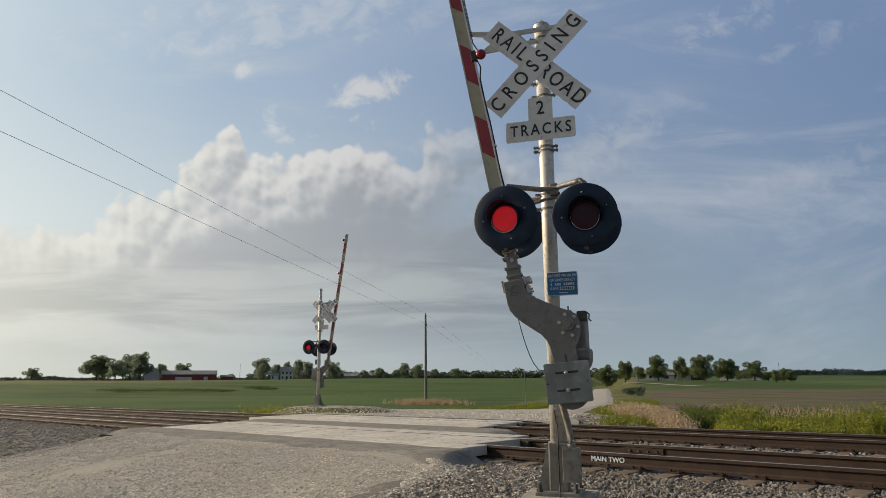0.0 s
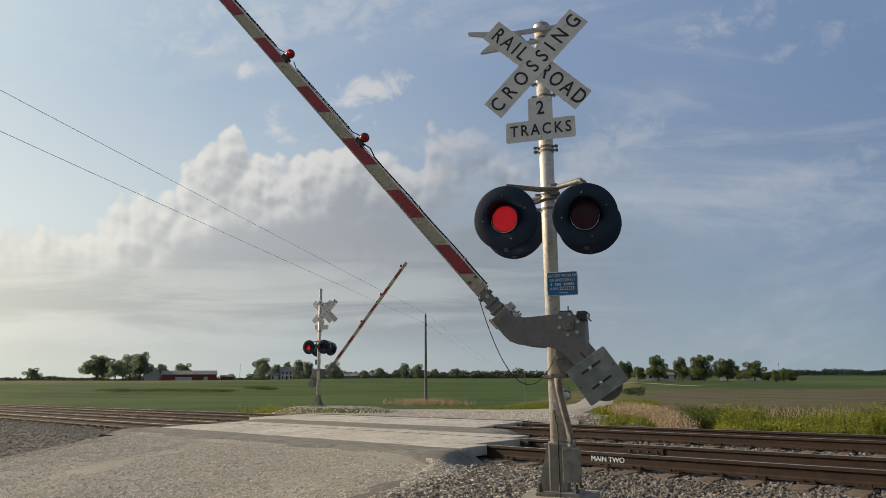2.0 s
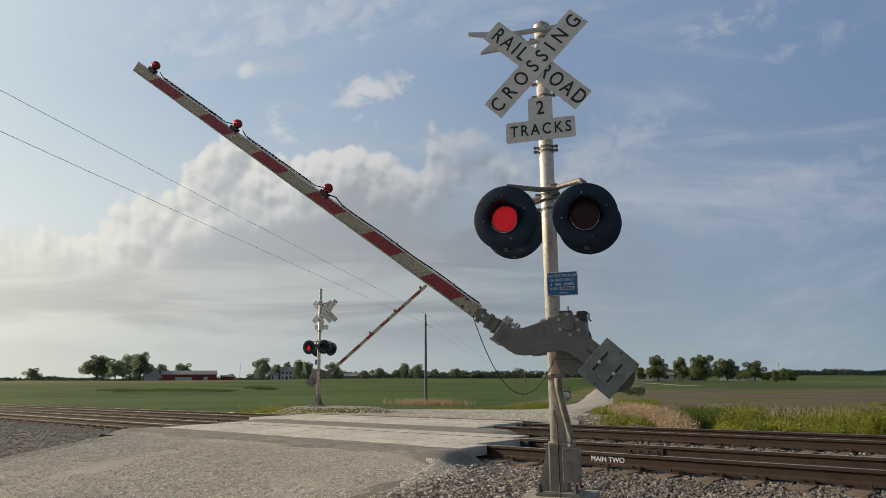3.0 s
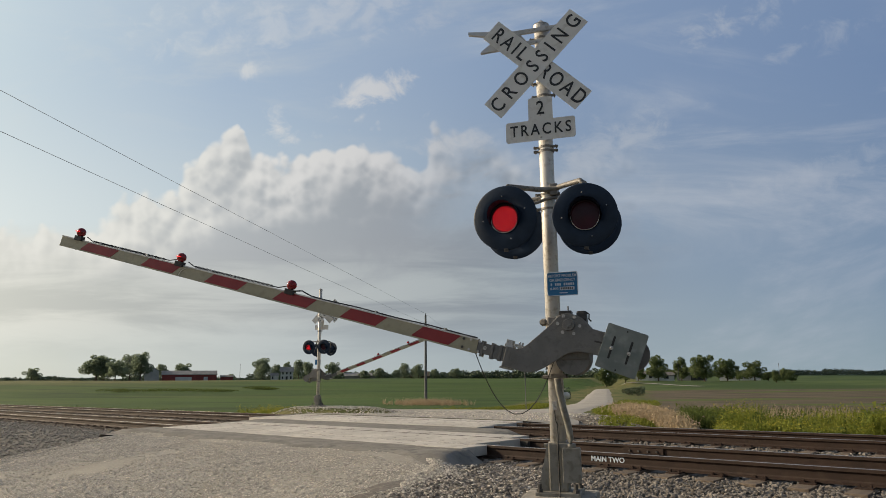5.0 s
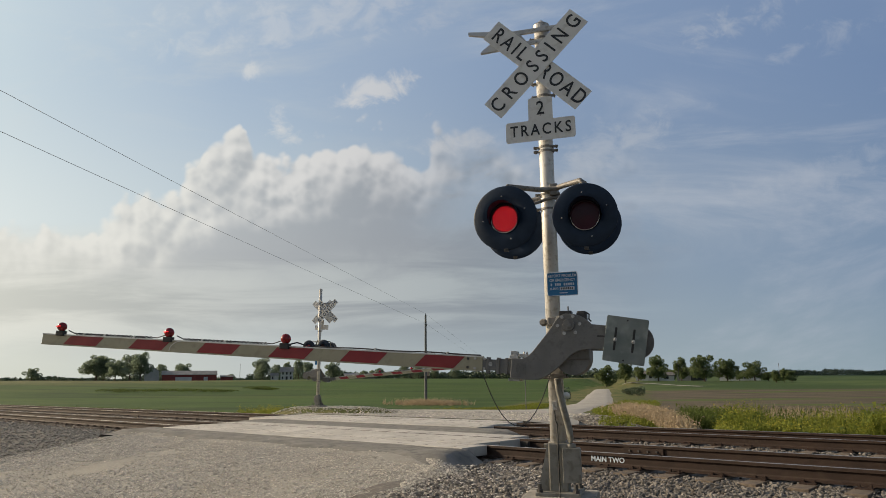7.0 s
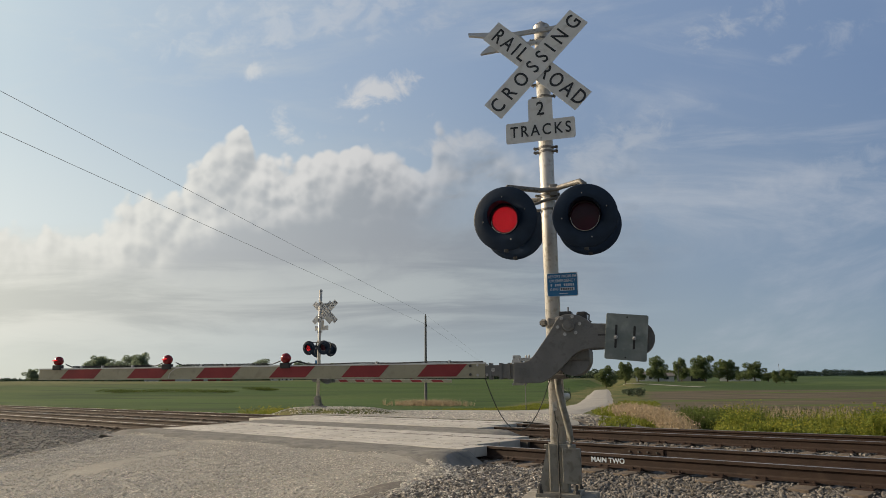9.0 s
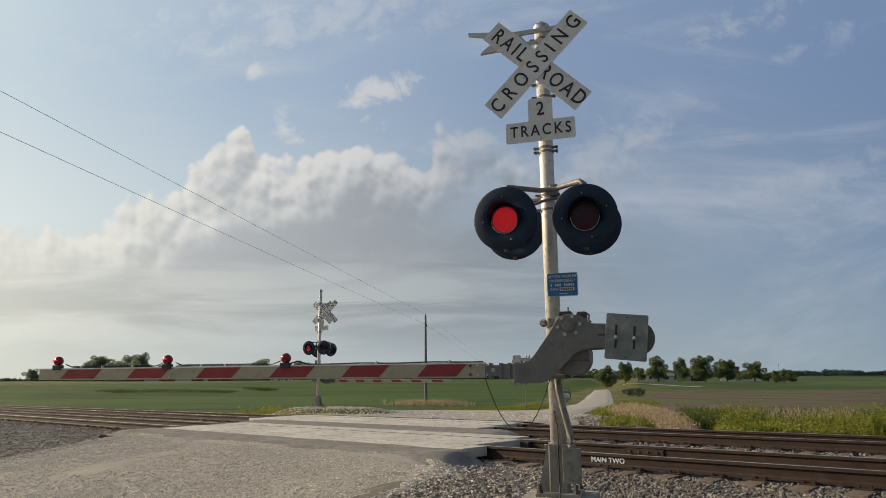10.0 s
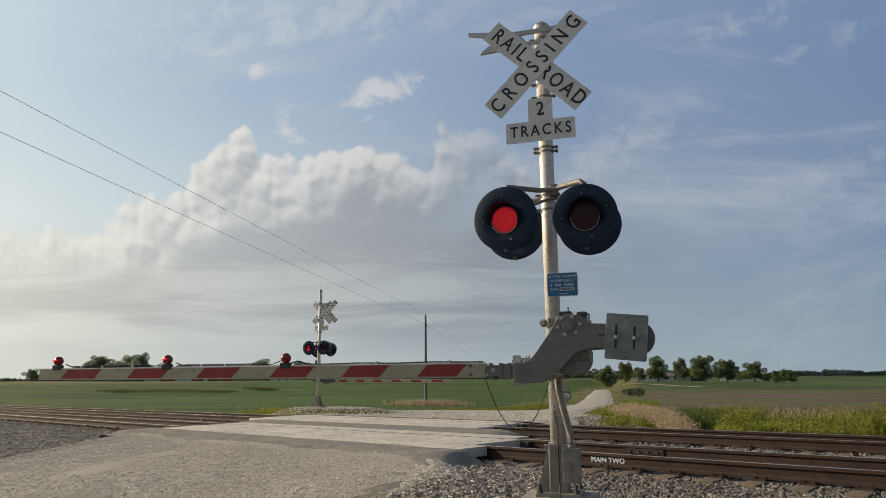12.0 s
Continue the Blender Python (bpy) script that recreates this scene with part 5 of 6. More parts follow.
def build_cable(owner):
    piece = bmesh.new()
    L = CABLE_LEN / CABLE_N * 1.05
    tube(piece, (0, 0, -L / 2), (0, 0, L / 2), 0.0038, n=8)
    first = part("cable_length", piece, RUBBER, owner, "black slack gate cable")
    out = [first]
    for _ in range(CABLE_N - 1):
        c = first.copy()
        scene.collection.objects.link(c)
        out.append(c)
    return out


NEAR_CABLE = build_cable(NEAR[0])

# ---------------------------------------------------------------- trees
def leaf_cloud(rng, lobes, count, size):
    """Small crossed leaf sprays over a set of lobes (centre, radii)."""
    verts, faces = [], []
    w = np.array([l[1][0] * l[1][2] for l in lobes])
    pick = rng.choice(len(lobes), count, p=w / w.sum())
    for k in pick:
        c, r = lobes[k]
        d = rng.normal(size=3)
        d /= np.linalg.norm(d)
        rad = 0.55 + 0.5 * rng.random() ** 0.6
        p = np.array(c) + d * np.array(r) * rad
        a = rng.normal(size=3)
        a /= np.linalg.norm(a)
        b = np.cross(a, rng.normal(size=3))
        b /= np.linalg.norm(b)
        s = size * (0.6 + 0.9 * rng.random())
        n = len(verts)
        verts += [p - a * s, p + b * s * 0.45, p + a * s, p - b * s * 0.45]
        faces.append((n, n + 1, n + 2, n + 3))
    return verts, faces


def build_tree(seed, height, spread, leaves, count=1500, low=0.22, size=0.34):
    """A broadleaf tree: tapered trunk, limbs and an uneven crown with gaps."""
    rng = np.random.default_rng(seed)
    root = new("tree")
    bm = bmesh.new()
    tube(bm, (0, 0, -0.6), (0.1, 0, height * 0.35), height * 0.032, height * 0.022, 8)
    tube(bm, (0.1, 0, height * 0.34), (0.05, 0.1, height * 0.75), height * 0.022, height * 0.006, 7)
    part("trunk", bm, BARK, root)
    lobes = []
    n = 17
    for i in range(n):
        f = i / (n - 1)
        a = rng.random() * 2 * math.pi
        zz = height * (low + 0.12 + (0.90 - low - 0.12) * f)
        reach = spread * (0.74 - 0.58 * abs(f - 0.40)) * (0.35 + 0.75 * rng.random())
        cx, cy = reach * math.cos(a), reach * math.sin(a)
        rr = spread * (0.20 + 0.20 * rng.random()) * (1.1 - 0.35 * f)
        lobes.append(((cx, cy, zz), (rr, rr, rr * (0.7 + 0.25 * rng.random()))))
        bm = bmesh.new()
        tube(bm, (0.08, 0, height * (0.25 + 0.35 * f)), (cx * 0.9, cy * 0.9, zz), height * 0.011, height * 0.003, 5)
        if i % 3 == 0:
            part("limb", bm, BARK, root)
        else:
            bm.free()
    lobes.append(((0, 0, height * 0.58), (spread * 0.46, spread * 0.46, height * 0.30)))
    v, f = leaf_cloud(rng, lobes, count, size)
    me = bpy.data.meshes.new("crown")
    me.from_pydata(v, [], f)
    me.materials.append(leaves)
    crown = new("crown", me)
    crown.parent = root
    return root


# one row for each tree: east, north, height, spread, variety
TREES = [
    (-368.6, 142.0, 14.5, 12.7, 0), (-376.6, 148.9, 12.2, 8.3, 3), (-277.5, 114.1, 8.5, 5.8, 1), (-367.2, 158.5, 15.0, 9.8, 2), (-356.0, 159.2, 15.6, 9.1, 3), (-370.0, 176.7, 10.0, 4.8, 1),
    (-400.5, 205.2, 11.7, 9.8, 2), (-343.6, 204.7, 4.2, 3.3, 0), (-315.7, 96.2, 5.4, 5.0, 3), (-322.3, 210.6, 12.8, 8.3, 3), (-326.5, 222.3, 9.6, 5.1, 1), (-323.2, 227.1, 11.3, 4.6, 0),
    (-323.6, 235.1, 12.4, 5.6, 2), (-312.4, 233.5, 10.8, 5.0, 1), (-311.6, 250.8, 10.7, 7.5, 3), (-296, 266, 6.0, 4.5, 0), (-285, 262, 7.0, 5.0, 2), (-277, 268, 6.0, 4.0, 1),
    (-282, 279, 10.0, 6.0, 2), (-276, 283, 8.0, 5.5, 3), (-264, 285, 6.5, 5.0, 0), (-254, 292, 6.5, 5.0, 1), (-268, 276, 9.0, 5.5, 3), (-290, 255, 5.5, 4.5, 2),
    (-96.2, 175.3, 6.5, 4.8, 6), (-93.8, 182.3, 6.2, 3.6, 5), (-94.9, 192.9, 4.5, 3.0, 4), (-89.7, 195.4, 7.7, 5.0, 7), (-87.6, 207.2, 7.3, 4.2, 6), (-76.8, 197.6, 7.9, 5.3, 4),
    (-72.4, 203.5, 6.7, 5.2, 5), (-68.2, 214.4, 5.9, 5.0, 7), (-53.0, 182.5, 3.1, 2.2, 6), (-52.7, 187.8, 3.6, 2.1, 5), (-50.2, 185.3, 3.0, 2.0, 4), (-100.2, 229.0, 3.9, 2.9, 5),
    (-81.8, 241.5, 3.7, 3.0, 6), (-61.9, 205.9, 2.6, 2.8, 4),
]


def plant_trees():
    # kinds 0 to 3, the far left trees, carry the haze in their leaves
    kinds = [build_tree(11 + k, 10.0, 5.6, LEAFHAZED if k < 4 else LEAF, 5200, 0.16 if k < 4 else 0.12, 0.30) for k in range(8)]
    used = set()
    for i, (x, y, h, w, k) in enumerate(TREES):
        z = ground_z(x, y)
        m = pose(x, y, z, 0, 0, (i * 77) % 360)
        if k in used:
            t = copy_thing(kinds[k], m)
        else:
            t = kinds[k]
            t.matrix_world = m
            used.add(k)
        w *= 0.80
        t.scale = (w / 5.6, w / 5.6, h * (0.95 if x < -150 else 1.0) / 10.0)
        tagged(t, "dark green broadleaf tree by the farmsteads" if x < -150 else "dark green broadleaf tree near the roadside houses", "tree", "trees on the skyline")


plant_trees()


def far_woods():
    """The broken line of hedges and woods on the horizon."""
    rng = np.random.default_rng(5)
    verts, faces = [], []
    spots = []
    for a in np.arange(-80, 6, 0.13):
        ar = radians(a)
        d = 640 + 160 * noise.noise((a * 0.15, 0, 0)) + 60 * rng.random()
        h = 4.0 + 5.5 * max(0.0, noise.noise((a * 0.45, 3, 0)) + 0.35) + 2.5 * rng.random()
        if a > -22:
            d += 320
            h = h * 0.9 + 5.0 * max(0.0, noise.noise((a * 0.8, 9, 0)))
        if -43 < a < -28:
            h = h * 0.55 + 3.0 * rng.random() + 4.5 * max(0.0, noise.noise((a * 1.3, 5, 0)))
            d = 520 + 30 * rng.random()
        if a < -58:
            h *= 0.55
        spots.append((d * math.sin(ar), d * math.cos(ar), h))
    for x, y, h in spots:
        z = ground_z(x, y) - 0.5
        lobes = [((x + rng.normal() * 1.5, y + rng.normal() * 2, z + h * 0.5), (2.4 + rng.random() * 2, 3.0, h * 0.52)) for _ in range(2)]
        v, f = leaf_cloud(rng, lobes, 170, 0.8)
        n = len(verts)
        verts += v
        faces += [tuple(i + n for i in q) for q in f]
    me = bpy.data.meshes.new("far_woods")
    me.from_pydata(verts, [], faces)
    me.materials.append(LEAFDARK)
    ob = new("far_woods", me)
    tagged(ob, "dark broken line of hedges and woods on the horizon", "woods", kind="stuff")


far_woods()


# ---------------------------------------------------------------- farm buildings
def gable(name, length, width, wall_h, roof_h, wall, roof, label, windows=(), doors=(), over=0.35, category="building"):
    """A gabled building along x: body, two roof slopes, windows and doors on the -y side (and gable end)."""
    b = new(name)
    bm = bmesh.new()
    prof = [(-width / 2, -1.0), (-width / 2, wall_h), (0, wall_h + roof_h), (width / 2, wall_h), (width / 2, -1.0)]
    ends = [[bm.verts.new((sx * length / 2, y, z)) for y, z in prof] for sx in (-1, 1)]
    bm.faces.new(ends[0])
    bm.faces.new(ends[1][::-1])
    for i in range(5):
        j = (i + 1) % 5
        bm.faces.new((ends[0][i], ends[1][i], ends[1][j], ends[0][j]))
    bmesh.ops.recalc_face_normals(bm, faces=bm.faces[:])
    part("wall", bm, wall, b)
    for s in (-1, 1):
        bm = bmesh.new()
        dx, k = length / 2 + over, roof_h / (width / 2)
        lo = width / 2 + over
        pts = [(0, wall_h + roof_h + 0.02), (s * lo, wall_h - over * k + 0.02), (s * lo, wall_h - over * k + 0.2), (0, wall_h + roof_h + 0.22)]
        a = [bm.verts.new((-dx, y, z)) for y, z in pts]
        c = [bm.verts.new((dx, y, z)) for y, z in pts]
        bm.faces.new(a)
        bm.faces.new(c[::-1])
        for i in range(4):
            j = (i + 1) % 4
            bm.faces.new((a[i], c[i], c[j], a[j]))
        bmesh.ops.recalc_face_normals(bm, faces=bm.faces[:])
        part("roof", bm, roof, b)
    for x, z, w, h in windows:
        bm = bmesh.new()
        box(bm, x - w / 2 - 0.1, x + w / 2 + 0.1, -width / 2 - 0.06, -width / 2 + 0.02, z - h / 2 - 0.1, z + h / 2 + 0.1)
        win = part("window", bm, WALLWHITE, b)
        bm = bmesh.new()
        box(bm, x - w / 2, x + w / 2, -width / 2 - 0.08, -width / 2 - 0.05, z - h / 2, z + h / 2)
        part("pane", bm, WINDOWDARK, win)
    for x, w, h, m in doors:
        bm = bmesh.new()
        box(bm, x - w / 2, x + w / 2, -width / 2 - 0.08, -width / 2 + 0.02, 0, h)
        part("door", bm, m, b)
    tagged(b, label, category, "farm buildings")
    return b


def put(b, x, y, rz, dz=0.0):
    b.matrix_world = pose(x, y, ground_z(x, y) + dz, 0, 0, rz)


put(gable("barn", 27, 11, 3.2, 2.0, BARNRED, TINROOF, "long red barn with a pale tin roof", [], [(-3, 8, 1.9, WALLWHITE), (8, 2.0, 2.0, WALLWHITE)]), -346, 181, 63)
put(gable("lean_to_shed", 6, 9, 2.0, 0.8, BARNRED, DARKROOF, "low dark shed at the end of the red barn"), -336, 197, 63)
put(gable("farmhouse", 8, 7, 5.0, 2.4, WALLWHITE, DARKROOF, "white farmhouse among trees", [(-2, 1.5, 0.9, 1.4), (1.6, 1.5, 0.9, 1.4), (0, 4.0, 0.9, 1.3)]), -358, 166, 155)
house = gable("white_house", 6.5, 6, 4.6, 2.3, WALLWHITE, TINROOF, "two-storey white house with a front porch", [(-2.2, 1.4, 0.8, 1.4), (2.2, 1.4, 0.8, 1.4), (-2, 3.7, 0.8, 1.2), (0, 3.7, 0.8, 1.2), (2, 3.7, 0.8, 1.2)], [(0, 1.1, 2.1, WINDOWDARK)])
put(house, -312, 219, 54)
put(gable("house_wing", 4, 5, 2.6, 1.3, WALLWHITE, TINROOF, "low white wing beside the two-storey house", [(-1, 1.5, 0.9, 1.3)]), -316, 214, 54)
put(gable("grey_barn", 17, 10, 2.2, 1.6, TINROOF, TINROOF, "low grey metal shed behind the field"), -297, 258, 49)
put(gable("old_barn", 11, 8, 2.2, 2.4, BARK, BARK, "weathered brown barn among trees"), -281, 291, 45)
put(gable("low_house", 6.5, 6, 2.0, 1.0, WALLWHITE, DARKROOF, "low white house under trees near the road", [(-1.5, 1.2, 1.0, 0.9), (1.5, 1.2, 1.0, 0.9)]), -103, 215, 24)
put(gable("farm_shed", 10, 7, 2.6, 1.9, TINROOF, TINROOF, "pale metal shed with a dark opening", [], [(2, 4.5, 2.2, WINDOWDARK)]), -99, 243, 22)
put(gable("bungalow", 13, 6, 1.7, 0.9, WALLWHITE, TINROOF, "low pale bungalow behind the trees", [(-3, 1.0, 1.2, 0.8), (2, 1.0, 1.2, 0.8)]), -84, 248, 19)
put(gable("cottage", 8, 5, 1.7, 0.9, WALLWHITE, DARKROOF, "small low white cottage with a dark roof", [(-2.2, 1.0, 1.2, 0.8), (1.6, 1.0, 1.4, 0.8)]), -99, 218, 23)


# ---------------------------------------------------------------- power line and posts
def utility_pole(x, y, top, r=0.13, arm=True):
    p = new("utility_pole")
    g = ground_z(x, y)
    bm = bmesh.new()
    tube(bm, (0, 0, -0.8), (0, 0, top - g), r * 1.25, r * 0.8, 12)
    part("pole", bm, POLEWOOD, p)
    if arm:
        for dz, dx in ((0.06, 0.0), (-1.05, 0.14)):
            bm = bmesh.new()
            tube(bm, (dx, 0, top - g + dz - 0.10), (dx, 0, top - g + dz + 0.12), 0.05, 0.035, 8)
            part("insulator", bm, DARKMETAL, p)
    p.matrix_world = pose(x, y, g)
    tagged(p, "plain grey wooden utility pole at the field edge", "utility pole", "utility poles")


POLES = [(9.4, -40.6, 8.5), (-49.6, 52.2, 8.45), (-195.8, 265.6, 5.1)]
for px, py, top in POLES:
    utility_pole(px, py, top)


def wire(name, a, b, sag):
    bm = bmesh.new()
    a, b = Vector(a), Vector(b)
    tube_path(bm, [a + (b - a) * (i / 40) + Vector((0, 0, -4 * sag * (i / 40) * (1 - i / 40))) for i in range(41)], 0.0075, 5)
    ob = link_mesh(name, bm, WIRE)
    tagged(ob, "thin dark power line strung between poles", "power line", "power lines")


for drop, dx in ((0.06, 0.0), (-1.05, 0.14)):
    for (x0, y0, t0), (x1, y1, t1) in zip(POLES, POLES[1:]):
        wire("power_line", (x0 + dx, y0, t0 + drop + 0.1), (x1 + dx, y1, t1 + drop + 0.1), 0.10 if y0 < 0 else 0.55)


def thin_post(x, y, h, r, material, label):
    bm = bmesh.new()
    g = ground_z(x, y)
    tube(bm, (0, 0, -0.5), (0, 0, h), r, r * 0.9, 8)
    tube(bm, (0, 0, h), (0, 0, h + 0.04), r * 1.3, r * 0.6, 8)
    ob = link_mesh("marker_post", bm, material)
    ob.matrix_world = pose(x, y, g)
    tagged(ob, label, "post", "marker posts")


thin_post(-29.0, 41.0, 2.75, 0.035, POLEWOOD, "thin grey metal post in the grass")
thin_post(-336, 205, 9.0, 0.10, POLEWOOD, "distant wooden pole beyond the field")
thin_post(-60.5, 212, 5.0, 0.07, POLEWOOD, "distant wooden pole by the brown field")
thin_post(-84.5, 198, 5.6, 0.07, POLEWOOD, "distant wooden pole by the houses")


def build_tank():
    t = new("white_tank")
    bm = bmesh.new()
    tube(bm, (-0.5, 0, 0.46), (0.5, 0, 0.46), 0.36, n=24)
    ball(bm, (-0.5, 0, 0.46), 0.36, 20, 12)
    ball(bm, (0.5, 0, 0.46), 0.36, 20, 12)
    part("shell", bm, WALLWHITE, t, smooth=True)
    for x in (-0.3, 0.3):
        bm = bmesh.new()
        box(bm, x - 0.05, x + 0.05, -0.2, 0.2, -0.2, 0.18)
        part("foot", bm, GALV, t)
    t.matrix_world = pose(-40.4, 63.9, ground_z(-40.4, 63.9) + 0.2, 0, 0, 30)
    tagged(t, "small white rounded tank in the roadside grass", "tank")


build_tank()


# ---------------------------------------------------------------- grass and weeds
def plants(name, spots, material, rng, label, category, blades=7, leafy=0.0, flower=None, flower_share=0.6):
    """Tufts of thin blades, with optional side leaves and flower heads; spots are (x, y, z, height)."""
    verts, faces, mats = [], [], []

    def tri(p, q, r, m):
        n = len(verts)
        verts.extend((p, q, r))
        faces.append((n, n + 1, n + 2))
        mats.append(m)

    for x, y, z, h in spots:
        for _ in range(blades):
            a = rng.random() * 6.283
            lean = h * (0.10 + 0.35 * rng.random())
            hh = h * (0.55 + 0.5 * rng.random())
            bx, by = x + rng.normal() * 0.06, y + rng.normal() * 0.06
            wdt = 0.010 + 0.014 * rng.random()
            px, py = math.cos(a + 1.57) * wdt, math.sin(a + 1.57) * wdt
            tip = (bx + lean * math.cos(a), by + lean * math.sin(a), z + hh)
            tri((bx - px, by - py, z - 0.05), (bx + px, by + py, z - 0.05), tip, 0)
            if leafy:
                for _k in range(3):
                    f = 0.25 + 0.7 * rng.random()
                    c = (bx + lean * f * math.cos(a), by + lean * f * math.sin(a), z + hh * f)
                    b2 = rng.random() * 6.283
                    s = leafy * (0.6 + 0.8 * rng.random())
                    tri(c, (c[0] + s * math.cos(b2) - 0.3 * s * math.sin(b2), c[1] + s * math.sin(b2) + 0.3 * s * math.cos(b2), c[2] + s * 0.5 * rng.normal()),
                        (c[0] + s * math.cos(b2) + 0.3 * s * math.sin(b2), c[1] + s * math.sin(b2) - 0.3 * s * math.cos(b2), c[2] + s * 0.5 * rng.normal()), 0)
            if flower and rng.random() < flower_share:
                for _k in range(4):
                    s = 0.010 + 0.018 * rng.random()
                    c = (tip[0] + rng.normal() * 0.05, tip[1] + rng.normal() * 0.05, tip[2] - 0.13 * rng.random())
                    b2 = rng.random() * 6.283
                    tri((c[0] - s * math.cos(b2), c[1] - s * math.sin(b2), c[2]), (c[0] + s * math.cos(b2), c[1] + s * math.sin(b2), c[2] + s * 0.4), (c[0], c[1], c[2] + s * 1.3), 1)
    me = bpy.data.meshes.new(name)
    me.from_pydata(verts, [], faces)
    me.materials.append(material)
    if flower:
        me.materials.append(flower)
    me.polygons.foreach_set("material_index", mats)
    ob = new(name, me)
    tagged(ob, label, category, kind="stuff")


def patch(rng, n, inside, h0, h1):
    """n random spots drawn by inside(rng) -> (x, y), with heights between h0 and h1."""
    out = []
    for _ in range(n):
        x, y = inside(rng)
        out.append((x, y, max(ground_z(x, y), ballast_z(x, y) if y < 18.4 else -9), h0 + (h1 - h0) * rng.random()))
    return out


def grow():
    rng = np.random.default_rng(21)

    def ditch(r):
        y = 17.6 + 11.0 * r.random() ** 1.4
        return (-y * 0.37 + (y * 0.33 + 5.0) * r.random(), y)

    def clumped(x, y, h):
        big = noise.noise((x * 0.22, y * 0.22, 7))
        fine = noise.noise((x * 0.8, y * 0.8, 2))
        return h * (0.62 + 0.45 * big + 0.40 * max(-0.3, fine) + (0.5 if fine > 0.42 else 0.0))

    spots = [(x, y, z, clumped(x, y, h)) for x, y, z, h in patch(rng, 7600, ditch, 0.45, 0.95)]
    bright = [q for q in spots if noise.noise((q[0] * 0.45, q[1] * 0.45, 15)) > -0.12]
    dark = [q for q in spots if noise.noise((q[0] * 0.45, q[1] * 0.45, 15)) <= -0.12]
    plants("tall_weeds", bright, WEED, rng, "tall yellow-green flowering weeds in the trackside ditch", "weeds", 11, 0.07, FLOWER, 0.20)
    plants("leafy_weeds", dark, WEEDDARK, rng, "darker green leafy weeds between the flowering ones", "weeds", 9, 0.07)

    def dry(r):
        if r.random() < 0.55:              # rounded tan clump
            d, a = 33.0 + 2.0 * r.normal(), -26.3 + 0.8 * r.normal()
        else:                              # trailing down to the rails
            t = r.random()
            d, a = 31.0 - 8.5 * t + r.normal(), -26.0 + 2.8 * t + 0.45 * r.normal()
        return (d * math.sin(radians(a)), d * math.cos(radians(a)))

    plants("dry_grass", patch(rng, 1300, dry, 0.30, 0.75), STRAW, rng, "tan dry grass along the ditch", "dry grass", 9, 0.06)

    def behind(r):
        y = 24 + 16 * r.random()
        return (-y * 0.40 + y * 0.36 * r.random(), y)

    plants("rough_grass", patch(rng, 3200, behind, 0.25, 0.65), WEEDDARK, rng, "rough green grass behind the weeds", "grass", 6, 0.06)
    plants("straw_grass", patch(rng, 900, lambda r: (lambda y: (-y * 0.40 + y * 0.20 * r.random(), y))(26 + 14 * r.random()), 0.4, 0.8), STRAW, rng, "straw-coloured seeding grass", "grass", 5, 0.0)

    def verge(r):
        y = 27 + 38 * r.random()
        return (road_x(y) + road_half(y) / 0.9 + 0.6 + 4.0 * r.random() ** 1.5, y)

    plants("verge_grass", patch(rng, 1100, verge, 0.12, 0.38), WEED, rng, "green grass on the road verge", "grass", 6, 0.05)

    def pole_foot(r):
        return (-48.3 + 1.9 * r.normal(), 51.0 + 1.2 * r.normal())

    plants("pole_grass", patch(rng, 560, pole_foot, 0.3, 0.75), STRAW, rng, "tan dry grass round the utility pole", "dry grass", 8, 0.05)

    def dark_clump(r):
        d = 24.0 + 9 * r.random()
        a = radians(-23.0 + 3.6 * r.random())
        return (d * math.sin(a), d * math.cos(a))

    plants("dark_weeds", patch(rng, 900, dark_clump, 0.5, 0.95), WEEDDARK, rng, "dark green leafy weeds in the ditch", "weeds", 7, 0.06)

    def bare_dirt(r):
        y = 18.6 + 10.0 * r.random()
        return (-y * 0.40 - 3.2 + 3.4 * r.random(), y)

    spots = [q for q in patch(rng, 700, bare_dirt, 0.08, 0.28) if noise.noise((q[0] * 0.6, q[1] * 0.6, 31)) > 0.0]
    plants("dirt_tufts", spots, WEED, rng, "small green tufts on bare roadside dirt", "grass", 6, 0.05)

    def by_signal(r):
        return (-30.2 + 3.6 * (r.random() - 0.5), 19.6 + 2.0 * r.random())

    plants("signal_weeds", patch(rng, 420, by_signal, 0.5, 0.95), WEED, rng, "yellow-green weeds beside the far signal", "weeds", 6, 0.08, FLOWER, 0.5)

    def field_edge(r):
        x = -60 + 32 * r.random()
        return (x, 19.0 + 2.5 * r.random())

    plants("track_edge_grass", patch(rng, 1600, field_edge, 0.25, 0.6), WEEDDARK, rng, "green and dry grass along the field edge", "grass", 6, 0.06)

    def left_verge(r):
        y = 30 + 25 * r.random()
        return (road_x(y) - road_half(y) / 0.9 - 0.5 - 3.0 * r.random(), y)

    plants("left_verge_grass", patch(rng, 1200, left_verge, 0.10, 0.3), WEED, rng, "green grass on the near verge of the field", "grass", 6, 0.05)


grow()


